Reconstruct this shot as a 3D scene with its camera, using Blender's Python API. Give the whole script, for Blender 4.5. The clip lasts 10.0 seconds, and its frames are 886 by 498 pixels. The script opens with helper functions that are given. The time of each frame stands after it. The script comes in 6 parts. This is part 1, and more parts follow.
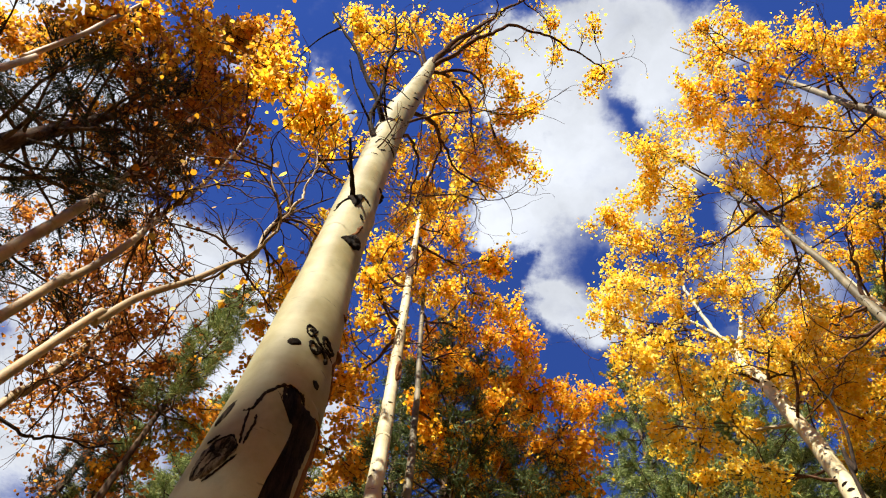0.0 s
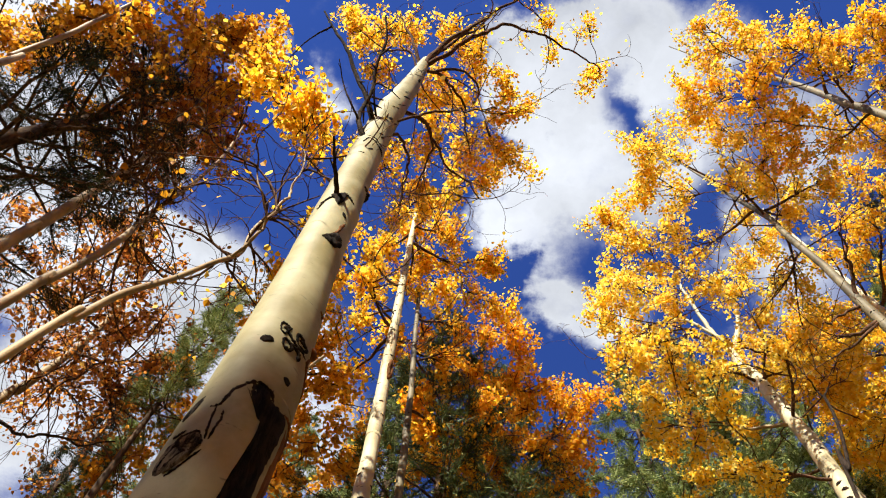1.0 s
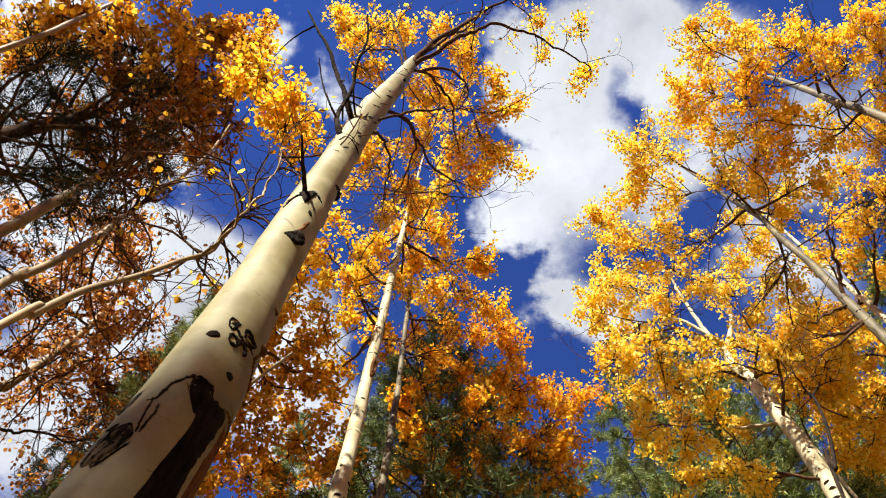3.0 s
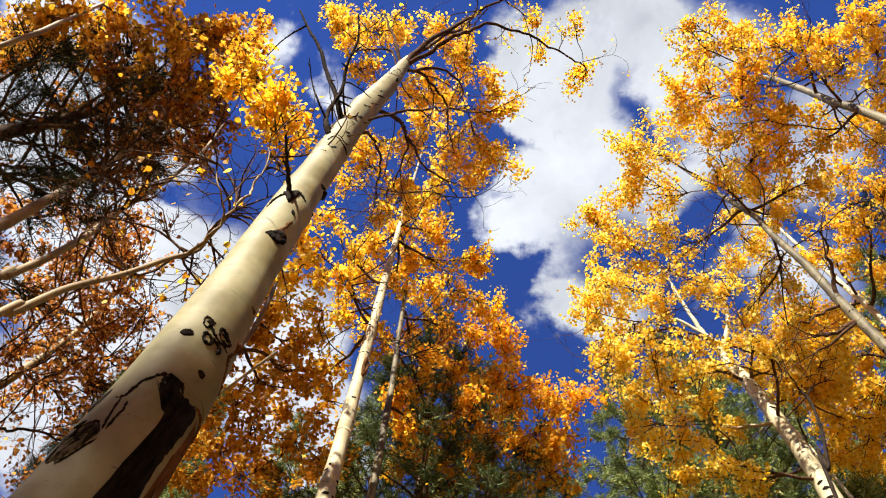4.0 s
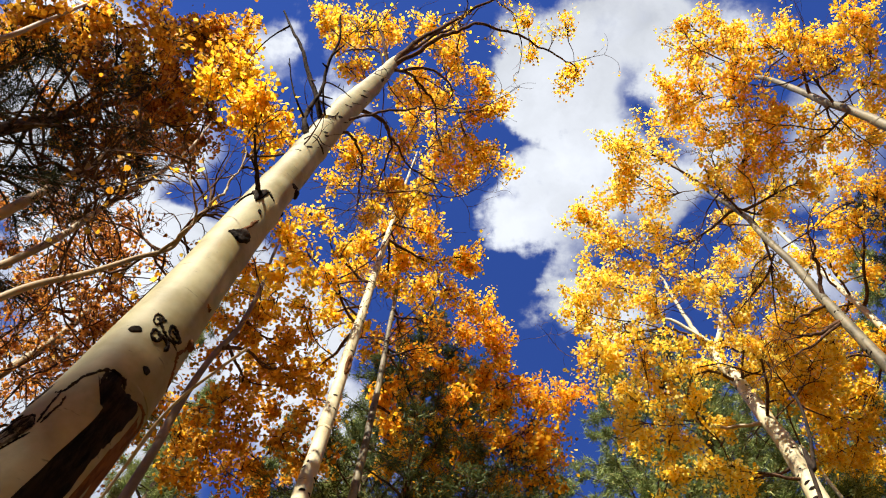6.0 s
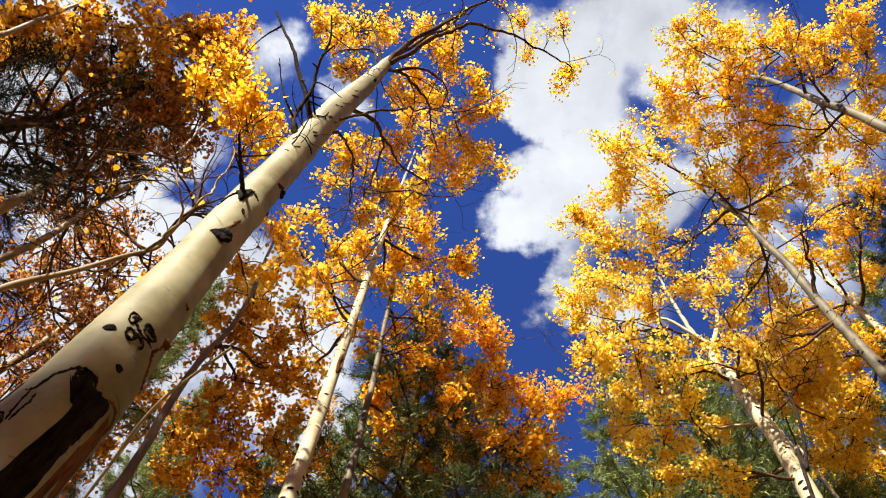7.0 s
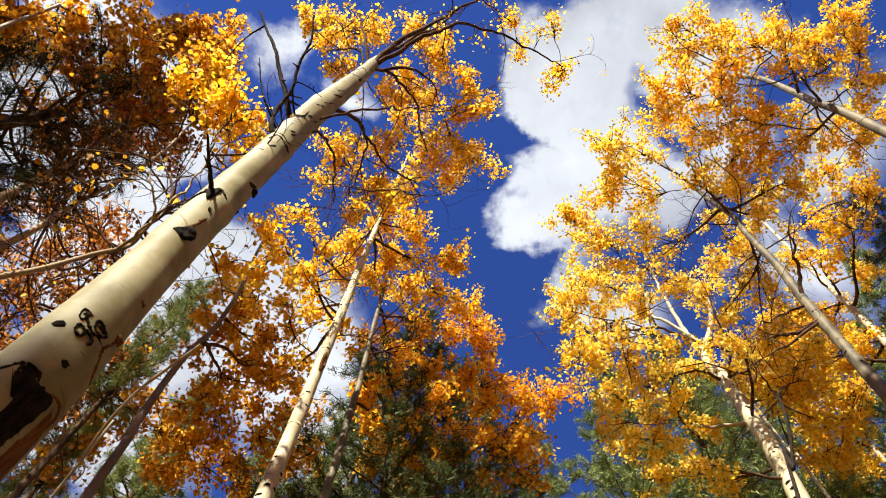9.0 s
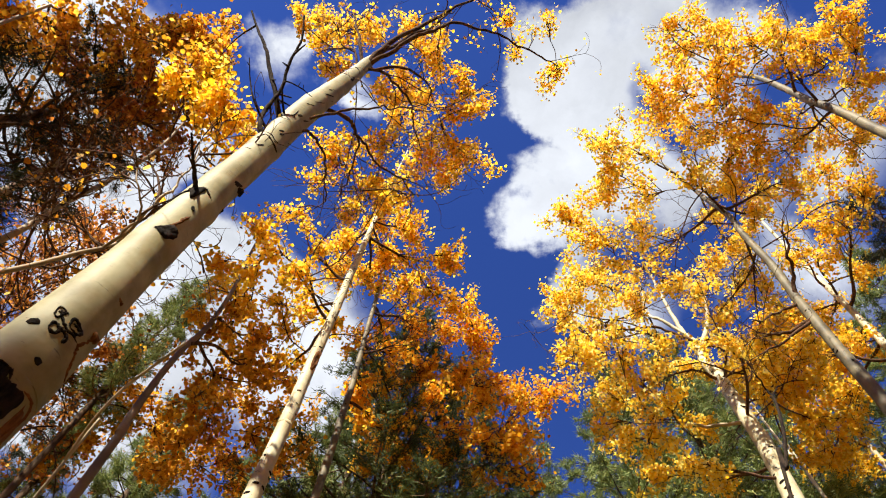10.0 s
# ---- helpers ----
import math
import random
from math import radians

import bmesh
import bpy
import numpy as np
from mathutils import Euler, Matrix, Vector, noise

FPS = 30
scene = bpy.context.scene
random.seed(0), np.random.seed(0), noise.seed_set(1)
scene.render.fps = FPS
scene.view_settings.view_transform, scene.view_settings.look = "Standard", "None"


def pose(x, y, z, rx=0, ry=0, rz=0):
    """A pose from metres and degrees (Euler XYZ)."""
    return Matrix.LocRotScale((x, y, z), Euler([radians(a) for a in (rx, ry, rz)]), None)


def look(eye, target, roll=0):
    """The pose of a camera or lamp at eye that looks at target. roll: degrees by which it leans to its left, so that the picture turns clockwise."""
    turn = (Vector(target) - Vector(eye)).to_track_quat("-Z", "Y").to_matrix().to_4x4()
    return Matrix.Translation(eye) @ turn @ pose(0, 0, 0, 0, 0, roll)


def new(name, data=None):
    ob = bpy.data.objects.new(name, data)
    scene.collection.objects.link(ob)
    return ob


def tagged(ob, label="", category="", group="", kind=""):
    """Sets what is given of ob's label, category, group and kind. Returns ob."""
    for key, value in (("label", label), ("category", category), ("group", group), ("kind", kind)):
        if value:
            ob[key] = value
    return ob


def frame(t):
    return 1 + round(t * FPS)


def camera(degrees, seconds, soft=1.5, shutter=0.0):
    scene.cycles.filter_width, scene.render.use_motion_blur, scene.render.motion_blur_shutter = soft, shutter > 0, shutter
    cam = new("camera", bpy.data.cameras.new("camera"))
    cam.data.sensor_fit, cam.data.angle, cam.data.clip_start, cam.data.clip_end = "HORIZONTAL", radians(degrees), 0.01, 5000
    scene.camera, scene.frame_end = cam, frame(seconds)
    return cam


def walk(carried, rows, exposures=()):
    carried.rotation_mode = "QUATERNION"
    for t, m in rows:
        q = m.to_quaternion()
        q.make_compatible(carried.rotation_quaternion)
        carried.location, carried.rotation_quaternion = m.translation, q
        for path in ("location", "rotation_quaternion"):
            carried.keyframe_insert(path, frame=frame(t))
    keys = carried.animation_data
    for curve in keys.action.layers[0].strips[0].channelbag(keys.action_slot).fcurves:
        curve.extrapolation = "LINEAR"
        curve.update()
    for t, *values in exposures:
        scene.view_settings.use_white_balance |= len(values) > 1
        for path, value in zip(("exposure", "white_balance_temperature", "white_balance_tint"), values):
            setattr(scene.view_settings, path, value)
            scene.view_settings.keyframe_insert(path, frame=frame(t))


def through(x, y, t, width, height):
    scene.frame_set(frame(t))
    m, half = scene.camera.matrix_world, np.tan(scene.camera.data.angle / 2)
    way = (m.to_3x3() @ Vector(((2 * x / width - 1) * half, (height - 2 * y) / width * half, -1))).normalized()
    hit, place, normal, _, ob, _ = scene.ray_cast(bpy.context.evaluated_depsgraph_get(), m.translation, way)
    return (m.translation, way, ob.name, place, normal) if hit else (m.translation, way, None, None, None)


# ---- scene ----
cam = camera(62.9, 10.0, soft=1.1)
METRES, EYE, TILT, LEAN, TURN = 1.0, 1.0, 68.7, -2.75, 0.0
ROWS = [
    (0.0, -0.0089, 0.0030, -0.0014, -0.078, 0.033, 0.034),
    (0.5, 0.0383, -0.0006, -0.0055, 0.013, 0.017, 0.040),
    (1.0, 0.0858, -0.0051, -0.0088, 0.105, 0.001, 0.036),
    (1.5, 0.1336, -0.0103, -0.0114, 0.199, -0.014, 0.024),
    (2.0, 0.1817, -0.0161, -0.0134, 0.295, -0.030, 0.004),
    (2.5, 0.2301, -0.0225, -0.0149, 0.392, -0.045, -0.022),
    (4.0, 0.3769, -0.0438, -0.0169, 0.692, -0.089, -0.129),
    (4.5, 0.4264, -0.0514, -0.0170, 0.795, -0.104, -0.170),
    (5.0, 0.4763, -0.0590, -0.0170, 0.900, -0.118, -0.212),
    (5.5, 0.5264, -0.0667, -0.0168, 1.006, -0.132, -0.255),
    (7.0, 0.6784, -0.0884, -0.0166, 1.334, -0.173, -0.373),
    (7.5, 0.7297, -0.0949, -0.0169, 1.446, -0.187, -0.405),
    (8.0, 0.7813, -0.1010, -0.0175, 1.560, -0.200, -0.433),
    (8.5, 0.8331, -0.1065, -0.0184, 1.675, -0.213, -0.454),
    (9.0, 0.8852, -0.1113, -0.0197, 1.792, -0.226, -0.468),
    (9.5, 0.9377, -0.1153, -0.0216, 1.911, -0.239, -0.474),
    (10.0, 0.9904, -0.1184, -0.0240, 2.031, -0.251, -0.471),
]
walk(cam, [(t, pose(0, 0, EYE, TILT, LEAN, TURN) @ pose(METRES * x, METRES * y, METRES * z, 90 + pitch, roll, yaw)) for t, x, y, z, yaw, pitch, roll in ROWS])

# ---- light ----
SUN_TO = Vector((-0.297, -0.684, 0.669)).normalized()
SUN_ELEVATION = math.asin(SUN_TO.z)
SUN_AZIMUTH = math.atan2(SUN_TO.x, SUN_TO.y)

# soft cloud banks on the sky, as (x/z, y/z) of the direction and a radius
BANKS = [(0.13, 0.08, 0.088), (0.04, 0.11, 0.071), (0.06, 0.15, 0.053), (0.09, 0.49, 0.038), (0.13, 0.50, 0.038), (0.17, 0.51, 0.055), (0.21, 0.08, 0.065), (0.10, 0.15, 0.075), (0.12, 0.22, 0.077), (0.08, 0.28, 0.071), (0.03, 0.35, 0.049), (0.09, 0.38, 0.061), (0.12, 0.45, 0.050), (0.20, 0.33, 0.072), (0.22, 0.52, 0.059), (0.34, 0.08, 0.050), (-0.29, 0.11, 0.047), (-0.48, 0.34, 0.061), (-0.66, 0.42, 0.126), (-0.65, 0.60, 0.210), (-0.40, 0.62, 0.121), (-0.30, 0.52, 0.072), (-0.68, 0.22, 0.144), (-0.40, 0.43, 0.079), (-0.45, 0.38, 0.070), (-0.57, 0.31, 0.069), (-0.63, 0.10, 0.073), (-0.55, 0.52, 0.111), (-0.79, 0.79, 0.154), (-0.62, 0.83, 0.122), (-0.71, 0.72, 0.120), (-0.28, 0.80, 0.078), (0.45, 0.43, 0.119), (0.45, 0.22, 0.096), (0.20, 0.25, 0.054), (0.26, 0.13, 0.066), (0.30, 0.23, 0.068), (0.25, 0.29, 0.062), (-0.53, 0.23, 0.100), (-0.65, 0.29, 0.104), (-0.45, 0.38, 0.053), (-0.68, 0.16, 0.083), (-0.25, 0.09, 0.035), (-0.22, 0.12, 0.035), (-0.19, 0.16, 0.031), (-0.59, 0.13, 0.090), (-0.50, 0.13, 0.073), (-0.43, 0.22, 0.050)]
BANKS += [(-0.33, 0.60, 0.10), (-0.25, 0.55, 0.07), (-0.23, 0.68, 0.06), (-0.31, 0.75, 0.10), (-0.38, 0.50, 0.08), (-0.17, 0.80, 0.05), (0.06, 0.10, 0.06), (0.17, 0.12, 0.07), (0.13, 0.29, 0.06)]
GAPS = [(0.03, 0.22, 0.031), (-0.00, 0.30, 0.032), (0.04, 0.43, 0.038), (0.07, 0.41, 0.018), (0.07, 0.24, 0.016), (0.06, 0.61, 0.053), (0.12, 0.66, 0.045), (-0.13, 0.22, 0.040), (-0.20, 0.27, 0.074), (-0.44, 0.30, 0.034), (-0.22, 0.40, 0.060), (0.31, 0.37, 0.048), (-0.02, 0.38, 0.033), (-0.14, 0.59, 0.054), (0.46, 0.33, 0.046), (0.20, 0.165, 0.030), (0.12, 0.215, 0.016)]


def build_sky():
    world = bpy.data.worlds.new("sky")
    world.use_nodes = True
    scene.world = world
    nt = world.node_tree
    nt.nodes.clear()

    def node(kind, **settings):
        n = nt.nodes.new(kind)
        for key, value in settings.items():
            setattr(n, key, value)
        return n

    def wire(a, b):
        nt.links.new(a, b)

    def maths(op, a, b=None, clamp=False):
        n = node("ShaderNodeMath", operation=op, use_clamp=clamp)
        for i, v in enumerate((a, b)):
            if v is None:
                continue
            if isinstance(v, (int, float)):
                n.inputs[i].default_value = v
            else:
                wire(v, n.inputs[i])
        return n.outputs[0]

    coords = node("ShaderNodeTexCoord")
    split = node("ShaderNodeSeparateXYZ")
    wire(coords.outputs["Generated"], split.inputs[0])
    up = maths("MAXIMUM", split.outputs[2], 0.12)
    flat = node("ShaderNodeCombineXYZ")
    wire(maths("DIVIDE", split.outputs[0], up), flat.inputs[0])
    wire(maths("DIVIDE", split.outputs[1], up), flat.inputs[1])
    # billows bend the outlines of the banks
    warp = node("ShaderNodeTexNoise")
    warp.inputs["Scale"].default_value = 5.0
    warp.inputs["Detail"].default_value = 9.0
    warp.inputs["Roughness"].default_value = 0.58
    wire(flat.outputs[0], warp.inputs["Vector"])
    centred = node("ShaderNodeVectorMath", operation="SUBTRACT")
    wire(warp.outputs["Color"], centred.inputs[0])
    centred.inputs[1].default_value = (0.5, 0.5, 0.5)
    scaled = node("ShaderNodeVectorMath", operation="SCALE")
    wire(centred.outputs[0], scaled.inputs[0])
    scaled.inputs["Scale"].default_value = 0.26
    moved = node("ShaderNodeVectorMath", operation="ADD")
    wire(flat.outputs[0], moved.inputs[0])
    wire(scaled.outputs[0], moved.inputs[1])

    def field(banks):
        total = None
        for u, v, r in banks:
            far = node("ShaderNodeVectorMath", operation="DISTANCE")
            wire(moved.outputs[0], far.inputs[0])
            far.inputs[1].default_value = (u, v, 0)
            fall = node("ShaderNodeMapRange", interpolation_type="SMOOTHSTEP")
            wire(far.outputs["Value"], fall.inputs["Value"])
            fall.inputs["From Min"].default_value = r * 0.05
            fall.inputs["From Max"].default_value = r * 1.6
            fall.inputs["To Min"].default_value = 1.0
            fall.inputs["To Max"].default_value = 0.0
            out = fall.outputs["Result"]
            total = out if total is None else maths("ADD", total, out)
        return total

    fine = node("ShaderNodeTexNoise")
    fine.inputs["Scale"].default_value = 5.0
    fine.inputs["Detail"].default_value = 9.0
    fine.inputs["Roughness"].default_value = 0.62
    wire(flat.outputs[0], fine.inputs["Vector"])
    wide = node("ShaderNodeTexNoise")
    wide.inputs["Scale"].default_value = 1.3
    wide.inputs["Detail"].default_value = 3.0
    wire(flat.outputs[0], wide.inputs["Vector"])
    cover = maths("MINIMUM", maths("ADD", field(BANKS), maths("SUBTRACT", maths("MULTIPLY", wide.outputs["Fac"], 0.5), 0.42)), 1.1)
    cover = maths("SUBTRACT", cover, maths("MINIMUM", maths("MULTIPLY", field(GAPS), 0.85), 1.2))
    cover = maths("ADD", cover, maths("MULTIPLY", maths("SUBTRACT", fine.outputs["Fac"], 0.5), 2.2))
    mask = node("ShaderNodeMapRange", interpolation_type="SMOOTHSTEP")
    wire(cover, mask.inputs["Value"])
    mask.inputs["From Min"].default_value = 0.02
    mask.inputs["From Max"].default_value = 1.08

    sky = node("ShaderNodeTexSky", sky_type="NISHITA", sun_disc=False)
    sky.sun_elevation = SUN_ELEVATION
    sky.sun_rotation = SUN_AZIMUTH
    sky.altitude = 2600
    sky.air_density = 1.0
    sky.dust_density = 0.2
    sky.ozone_density = 4.0
    blue = node("ShaderNodeVectorMath", operation="MULTIPLY")
    wire(sky.outputs[0], blue.inputs[0])
    blue.inputs[1].default_value = SKY_TINT
    shade = node("ShaderNodeTexNoise")
    shade.inputs["Scale"].default_value = 4.0
    shade.inputs["Detail"].default_value = 9.0
    wire(moved.outputs[0], shade.inputs["Vector"])
    tone = node("ShaderNodeMapRange")
    wire(shade.outputs["Fac"], tone.inputs["Value"])
    tone.inputs["From Min"].default_value = 0.35
    tone.inputs["From Max"].default_value = 0.62
    tone.inputs["To Min"].default_value = 0.68
    tone.inputs["To Max"].default_value = 1.05
    grey = node("ShaderNodeVectorMath", operation="SCALE")
    grey.inputs[0].default_value = (0.93, 0.975, 1.06)
    wire(tone.outputs[0], grey.inputs["Scale"])
    mix = node("ShaderNodeMix", data_type="RGBA")
    wire(mask.outputs["Result"], mix.inputs["Factor"])
    wire(blue.outputs[0], mix.inputs["A"])
    wire(grey.outputs[0], mix.inputs["B"])
    back = node("ShaderNodeBackground")
    wire(mix.outputs["Result"], back.inputs["Color"])
    back.inputs["Strength"].default_value = 0.395
    out = node("ShaderNodeOutputWorld")
    wire(back.outputs[0], out.inputs["Surface"])


SKY_TINT = (0.075, 0.105, 0.21)
build_sky()
sun = new("sun", bpy.data.lights.new("sun", "SUN"))
sun.data.energy, sun.data.angle, sun.data.color = 5.6, radians(0.53), (1.0, 0.93, 0.79)
sun.matrix_world = look(Vector((0, 0, 60)) + SUN_TO * 40, Vector((0, 0, 60)))
scene.view_settings.exposure = 1.29


# ---- materials ----
class Shader:
    """A small node builder."""

    def __init__(self, name):
        self.mat = bpy.data.materials.new(name)
        self.mat.use_nodes = True
        self.nt = self.mat.node_tree
        self.nt.nodes.clear()
        self.out = self.nt.nodes.new("ShaderNodeOutputMaterial")

    def node(self, kind, **inputs):
        n = self.nt.nodes.new(kind)
        for key, value in inputs.items():
            self.feed(n.inputs[key.replace("_", " ")], value)
        return n

    def feed(self, socket, value):
        if isinstance(value, bpy.types.NodeSocket):
            self.nt.links.new(value, socket)
        else:
            socket.default_value = value

    def maths(self, op, a, b=0.0, clamp=False):
        n = self.nt.nodes.new("ShaderNodeMath")
        n.operation, n.use_clamp = op, clamp
        self.feed(n.inputs[0], a)
        self.feed(n.inputs[1], b)
        return n.outputs[0]

    def place(self, scale=(1, 1, 1)):
        c = self.nt.nodes.new("ShaderNodeTexCoord")
        m = self.node("ShaderNodeMapping")
        m.inputs["Scale"].default_value = scale
        self.nt.links.new(c.outputs["Object"], m.inputs["Vector"])
        return m.outputs[0]

    def noise(self, vector, scale, detail=4.0, rough=0.55):
        return self.node("ShaderNodeTexNoise", Vector=vector, Scale=scale, Detail=detail, Roughness=rough).outputs["Fac"]

    def step(self, value, low, high, a=0.0, b=1.0):
        n = self.node("ShaderNodeMapRange", Value=value)
        n.interpolation_type = "SMOOTHSTEP"
        for key, v in (("From Min", low), ("From Max", high), ("To Min", a), ("To Max", b)):
            n.inputs[key].default_value = v
        return n.outputs["Result"]

    def mix(self, fac, a, b):
        n = self.nt.nodes.new("ShaderNodeMix")
        n.data_type = "RGBA"
        for key, v in (("Factor", fac), ("A", a), ("B", b)):
            sock = [s for s in n.inputs if s.name == key and s.type == ("VALUE" if key == "Factor" else "RGBA")][0]
            self.feed(sock, (*v, 1.0) if isinstance(v, tuple) and len(v) == 3 else v)
        return [s for s in n.outputs if s.type == "RGBA"][0]

    def ramp(self, fac, stops):
        n = self.node("ShaderNodeValToRGB", Fac=fac)
        r = n.color_ramp
        while len(r.elements) < len(stops):
            r.elements.new(0.5)
        for e, (p, c) in zip(r.elements, stops):
            e.position, e.color = p, (*c, 1.0)
        return n.outputs["Color"]

    def bump(self, height, strength, distance):
        return self.node("ShaderNodeBump", Height=height, Strength=strength, Distance=distance).outputs["Normal"]

    def skin(self, colour, rough=0.7, normal=None, specular=0.3):
        p = self.node("ShaderNodeBsdfPrincipled", Roughness=rough)
        self.feed(p.inputs["Base Color"], (*colour, 1.0) if isinstance(colour, tuple) else colour)
        p.inputs["Specular IOR Level"].default_value = specular
        if normal is not None:
            self.feed(p.inputs["Normal"], normal)
        return p.outputs[0]

    def done(self, shader):
        self.nt.links.new(shader, self.out.inputs["Surface"])
        return self.mat


def aspen_bark(name, pale, stain, dark=(0.022, 0.017, 0.012), scars=1.0):
    """Smooth chalky aspen bark: powdery blotches, short cross-wise lenticels and black flecks."""
    s = Shader(name)
    p = s.place()
    flat = s.place((1, 1, 0.22))
    wide = s.noise(p, 3.2, 4.0, 0.6)
    soft = s.noise(s.place((1, 1, 0.5)), 11.0, 5.0, 0.6)
    colour = s.mix(s.step(wide, 0.36, 0.68), pale, stain)
    colour = s.mix(s.step(soft, 0.42, 0.75, 0.0, 0.45), colour, tuple(0.72 * c for c in stain))
    lent = s.noise(s.place((14, 14, 75)), 1.0, 2.0, 0.5)
    colour = s.mix(s.step(lent, 0.68, 0.76, 0.0, 0.75 * scars), colour, dark)
    fleck = s.noise(s.place((9, 9, 26)), 1.0, 3.0, 0.7)
    patch = s.noise(p, 1.7, 2.0)
    black = s.maths("MULTIPLY", s.step(fleck, 0.66, 0.72), s.step(patch, 0.46, 0.60))
    colour = s.mix(s.maths("MULTIPLY", black, scars), colour, dark)
    fine = s.noise(p, 90.0, 5.0, 0.7)
    height = s.maths("ADD", s.maths("MULTIPLY", fine, 0.4), s.maths("MULTIPLY", soft, 1.0))
    height = s.maths("SUBTRACT", height, s.maths("MULTIPLY", black, 0.8))
    return s.done(s.skin(colour, 0.62, s.bump(height, 0.35, 0.006), 0.25))


def rough_bark(name, light, dark, scale=14.0):
    """Furrowed bark: long plates with dark furrows between."""
    s = Shader(name)
    p = s.place((1, 1, 0.25))
    n = s.noise(p, scale, 6.0, 0.65)
    m = s.noise(s.place(), 4.0, 3.0)
    colour = s.mix(s.step(n, 0.38, 0.62), dark, light)
    colour = s.mix(s.step(m, 0.4, 0.75, 0.0, 0.5), colour, tuple(0.6 * c for c in light))
    return s.done(s.skin(colour, 0.92, s.bump(n, 0.9, 0.012), 0.06))


def leaf_skin(name, stops, through=0.6, rough=0.55, single=False):
    """Thin autumn leaf that lets light through; each leaf takes its own tone."""
    s = Shader(name)
    g = s.node("ShaderNodeNewGeometry")
    tone = s.node("ShaderNodeObjectInfo").outputs["Random"] if single else g.outputs["Random Per Island"]
    colour = s.ramp(tone, stops)
    spots = s.noise(s.place(), 60.0, 3.0, 0.6)
    colour = s.mix(s.step(spots, 0.60, 0.76, 0.0, 0.4), colour, tuple(0.5 * c for c in stops[0][1]))
    face = s.skin(colour, rough, None, 0.18)
    glow = s.node("ShaderNodeBsdfTranslucent", Color=colour).outputs[0]
    m = s.node("ShaderNodeMixShader", Fac=through)
    s.nt.links.new(face, m.inputs[1])
    s.nt.links.new(glow, m.inputs[2])
    return s.done(m.outputs[0])


def needle_skin(name, stops):
    s = Shader(name)
    g = s.node("ShaderNodeNewGeometry")
    colour = s.ramp(g.outputs["Random Per Island"], stops)
    face = s.skin(colour, 0.6, None, 0.15)
    glow = s.node("ShaderNodeBsdfTranslucent", Color=colour).outputs[0]
    m = s.node("ShaderNodeMixShader", Fac=0.2)
    s.nt.links.new(face, m.inputs[1])
    s.nt.links.new(glow, m.inputs[2])
    return s.done(m.outputs[0])


def forest_floor():
    s = Shader("leaf_litter")
    p = s.place()
    n = s.noise(p, 14.0, 6.0, 0.7)
    w = s.noise(p, 0.6, 4.0)
    colour = s.ramp(n, [(0.30, (0.12, 0.06, 0.02)), (0.48, (0.36, 0.18, 0.03)), (0.62, (0.60, 0.34, 0.05)), (0.75, (0.26, 0.17, 0.06))])
    colour = s.mix(s.step(w, 0.45, 0.65, 0.0, 0.6), colour, (0.10, 0.10, 0.035))
    return s.done(s.skin(colour, 0.9, s.bump(n, 1.0, 0.04), 0.1))


BARK_CREAM = aspen_bark("cream_aspen_bark", (0.31, 0.285, 0.158), (0.185, 0.155, 0.058), scars=0.7)
BARK_WHITE = aspen_bark("white_aspen_bark", (0.54, 0.49, 0.32), (0.40, 0.34, 0.20))
BARK_GREY = aspen_bark("grey_aspen_bark", (0.37, 0.31, 0.20), (0.25, 0.20, 0.115))
# grey bark with the half shade of these trunks painted into its tones
BARK_SHADED_GREY = aspen_bark("shaded_grey_aspen_bark", (0.18, 0.15, 0.085), (0.075, 0.06, 0.034))
BARK_BROWN = aspen_bark("brown_aspen_bark", (0.36, 0.26, 0.135), (0.22, 0.15, 0.07), scars=0.6)
# brown bark darkened in colour for the aspen that stands in shade
BARK_SHADED_BROWN = aspen_bark("shaded_brown_aspen_bark", (0.20, 0.135, 0.075), (0.12, 0.08, 0.045), scars=0.6)
BARK_PINE = rough_bark("pine_bark", (0.13, 0.085, 0.055), (0.03, 0.02, 0.014))
BARK_TWIG = rough_bark("dark_twig_bark", (0.125, 0.070, 0.040), (0.045, 0.025, 0.016), 40.0)
BARK_DEAD = rough_bark("dead_wood", (0.045, 0.032, 0.024), (0.012, 0.009, 0.008), 40.0)
SCAR_BLACK = rough_bark("black_scar_bark", (0.024, 0.016, 0.011), (0.006, 0.005, 0.004), 45.0)
SCAR_GREY = rough_bark("grey_scar_bark", (0.17, 0.135, 0.09), (0.012, 0.010, 0.008), 55.0)
SCAR_BROWN = rough_bark("brown_bare_wood", (0.20, 0.085, 0.03), (0.07, 0.03, 0.012), 30.0)
LEAF_GOLD = leaf_skin("golden_leaf", [(0.0, (0.76, 0.37, 0.014)), (0.3, (0.92, 0.55, 0.02)), (0.65, (0.95, 0.66, 0.035)), (1.0, (0.97, 0.76, 0.14))])
YELLOWS = [(0.0, (0.84, 0.46, 0.02)), (0.3, (0.95, 0.66, 0.04)), (0.65, (0.97, 0.75, 0.08)), (1.0, (0.98, 0.87, 0.30))]
LEAF_YELLOW = leaf_skin("yellow_leaf", YELLOWS, 0.55)
LEAF_SINGLE = leaf_skin("near_golden_leaf", [(0.0, (0.66, 0.27, 0.012)), (0.4, (0.90, 0.50, 0.02)), (1.0, (0.97, 0.72, 0.12))], single=True)
LEAF_AMBER = leaf_skin("amber_leaf", [(0.0, (0.60, 0.22, 0.010)), (0.35, (0.86, 0.42, 0.016)), (0.7, (0.94, 0.55, 0.025)), (1.0, (0.97, 0.70, 0.08))])
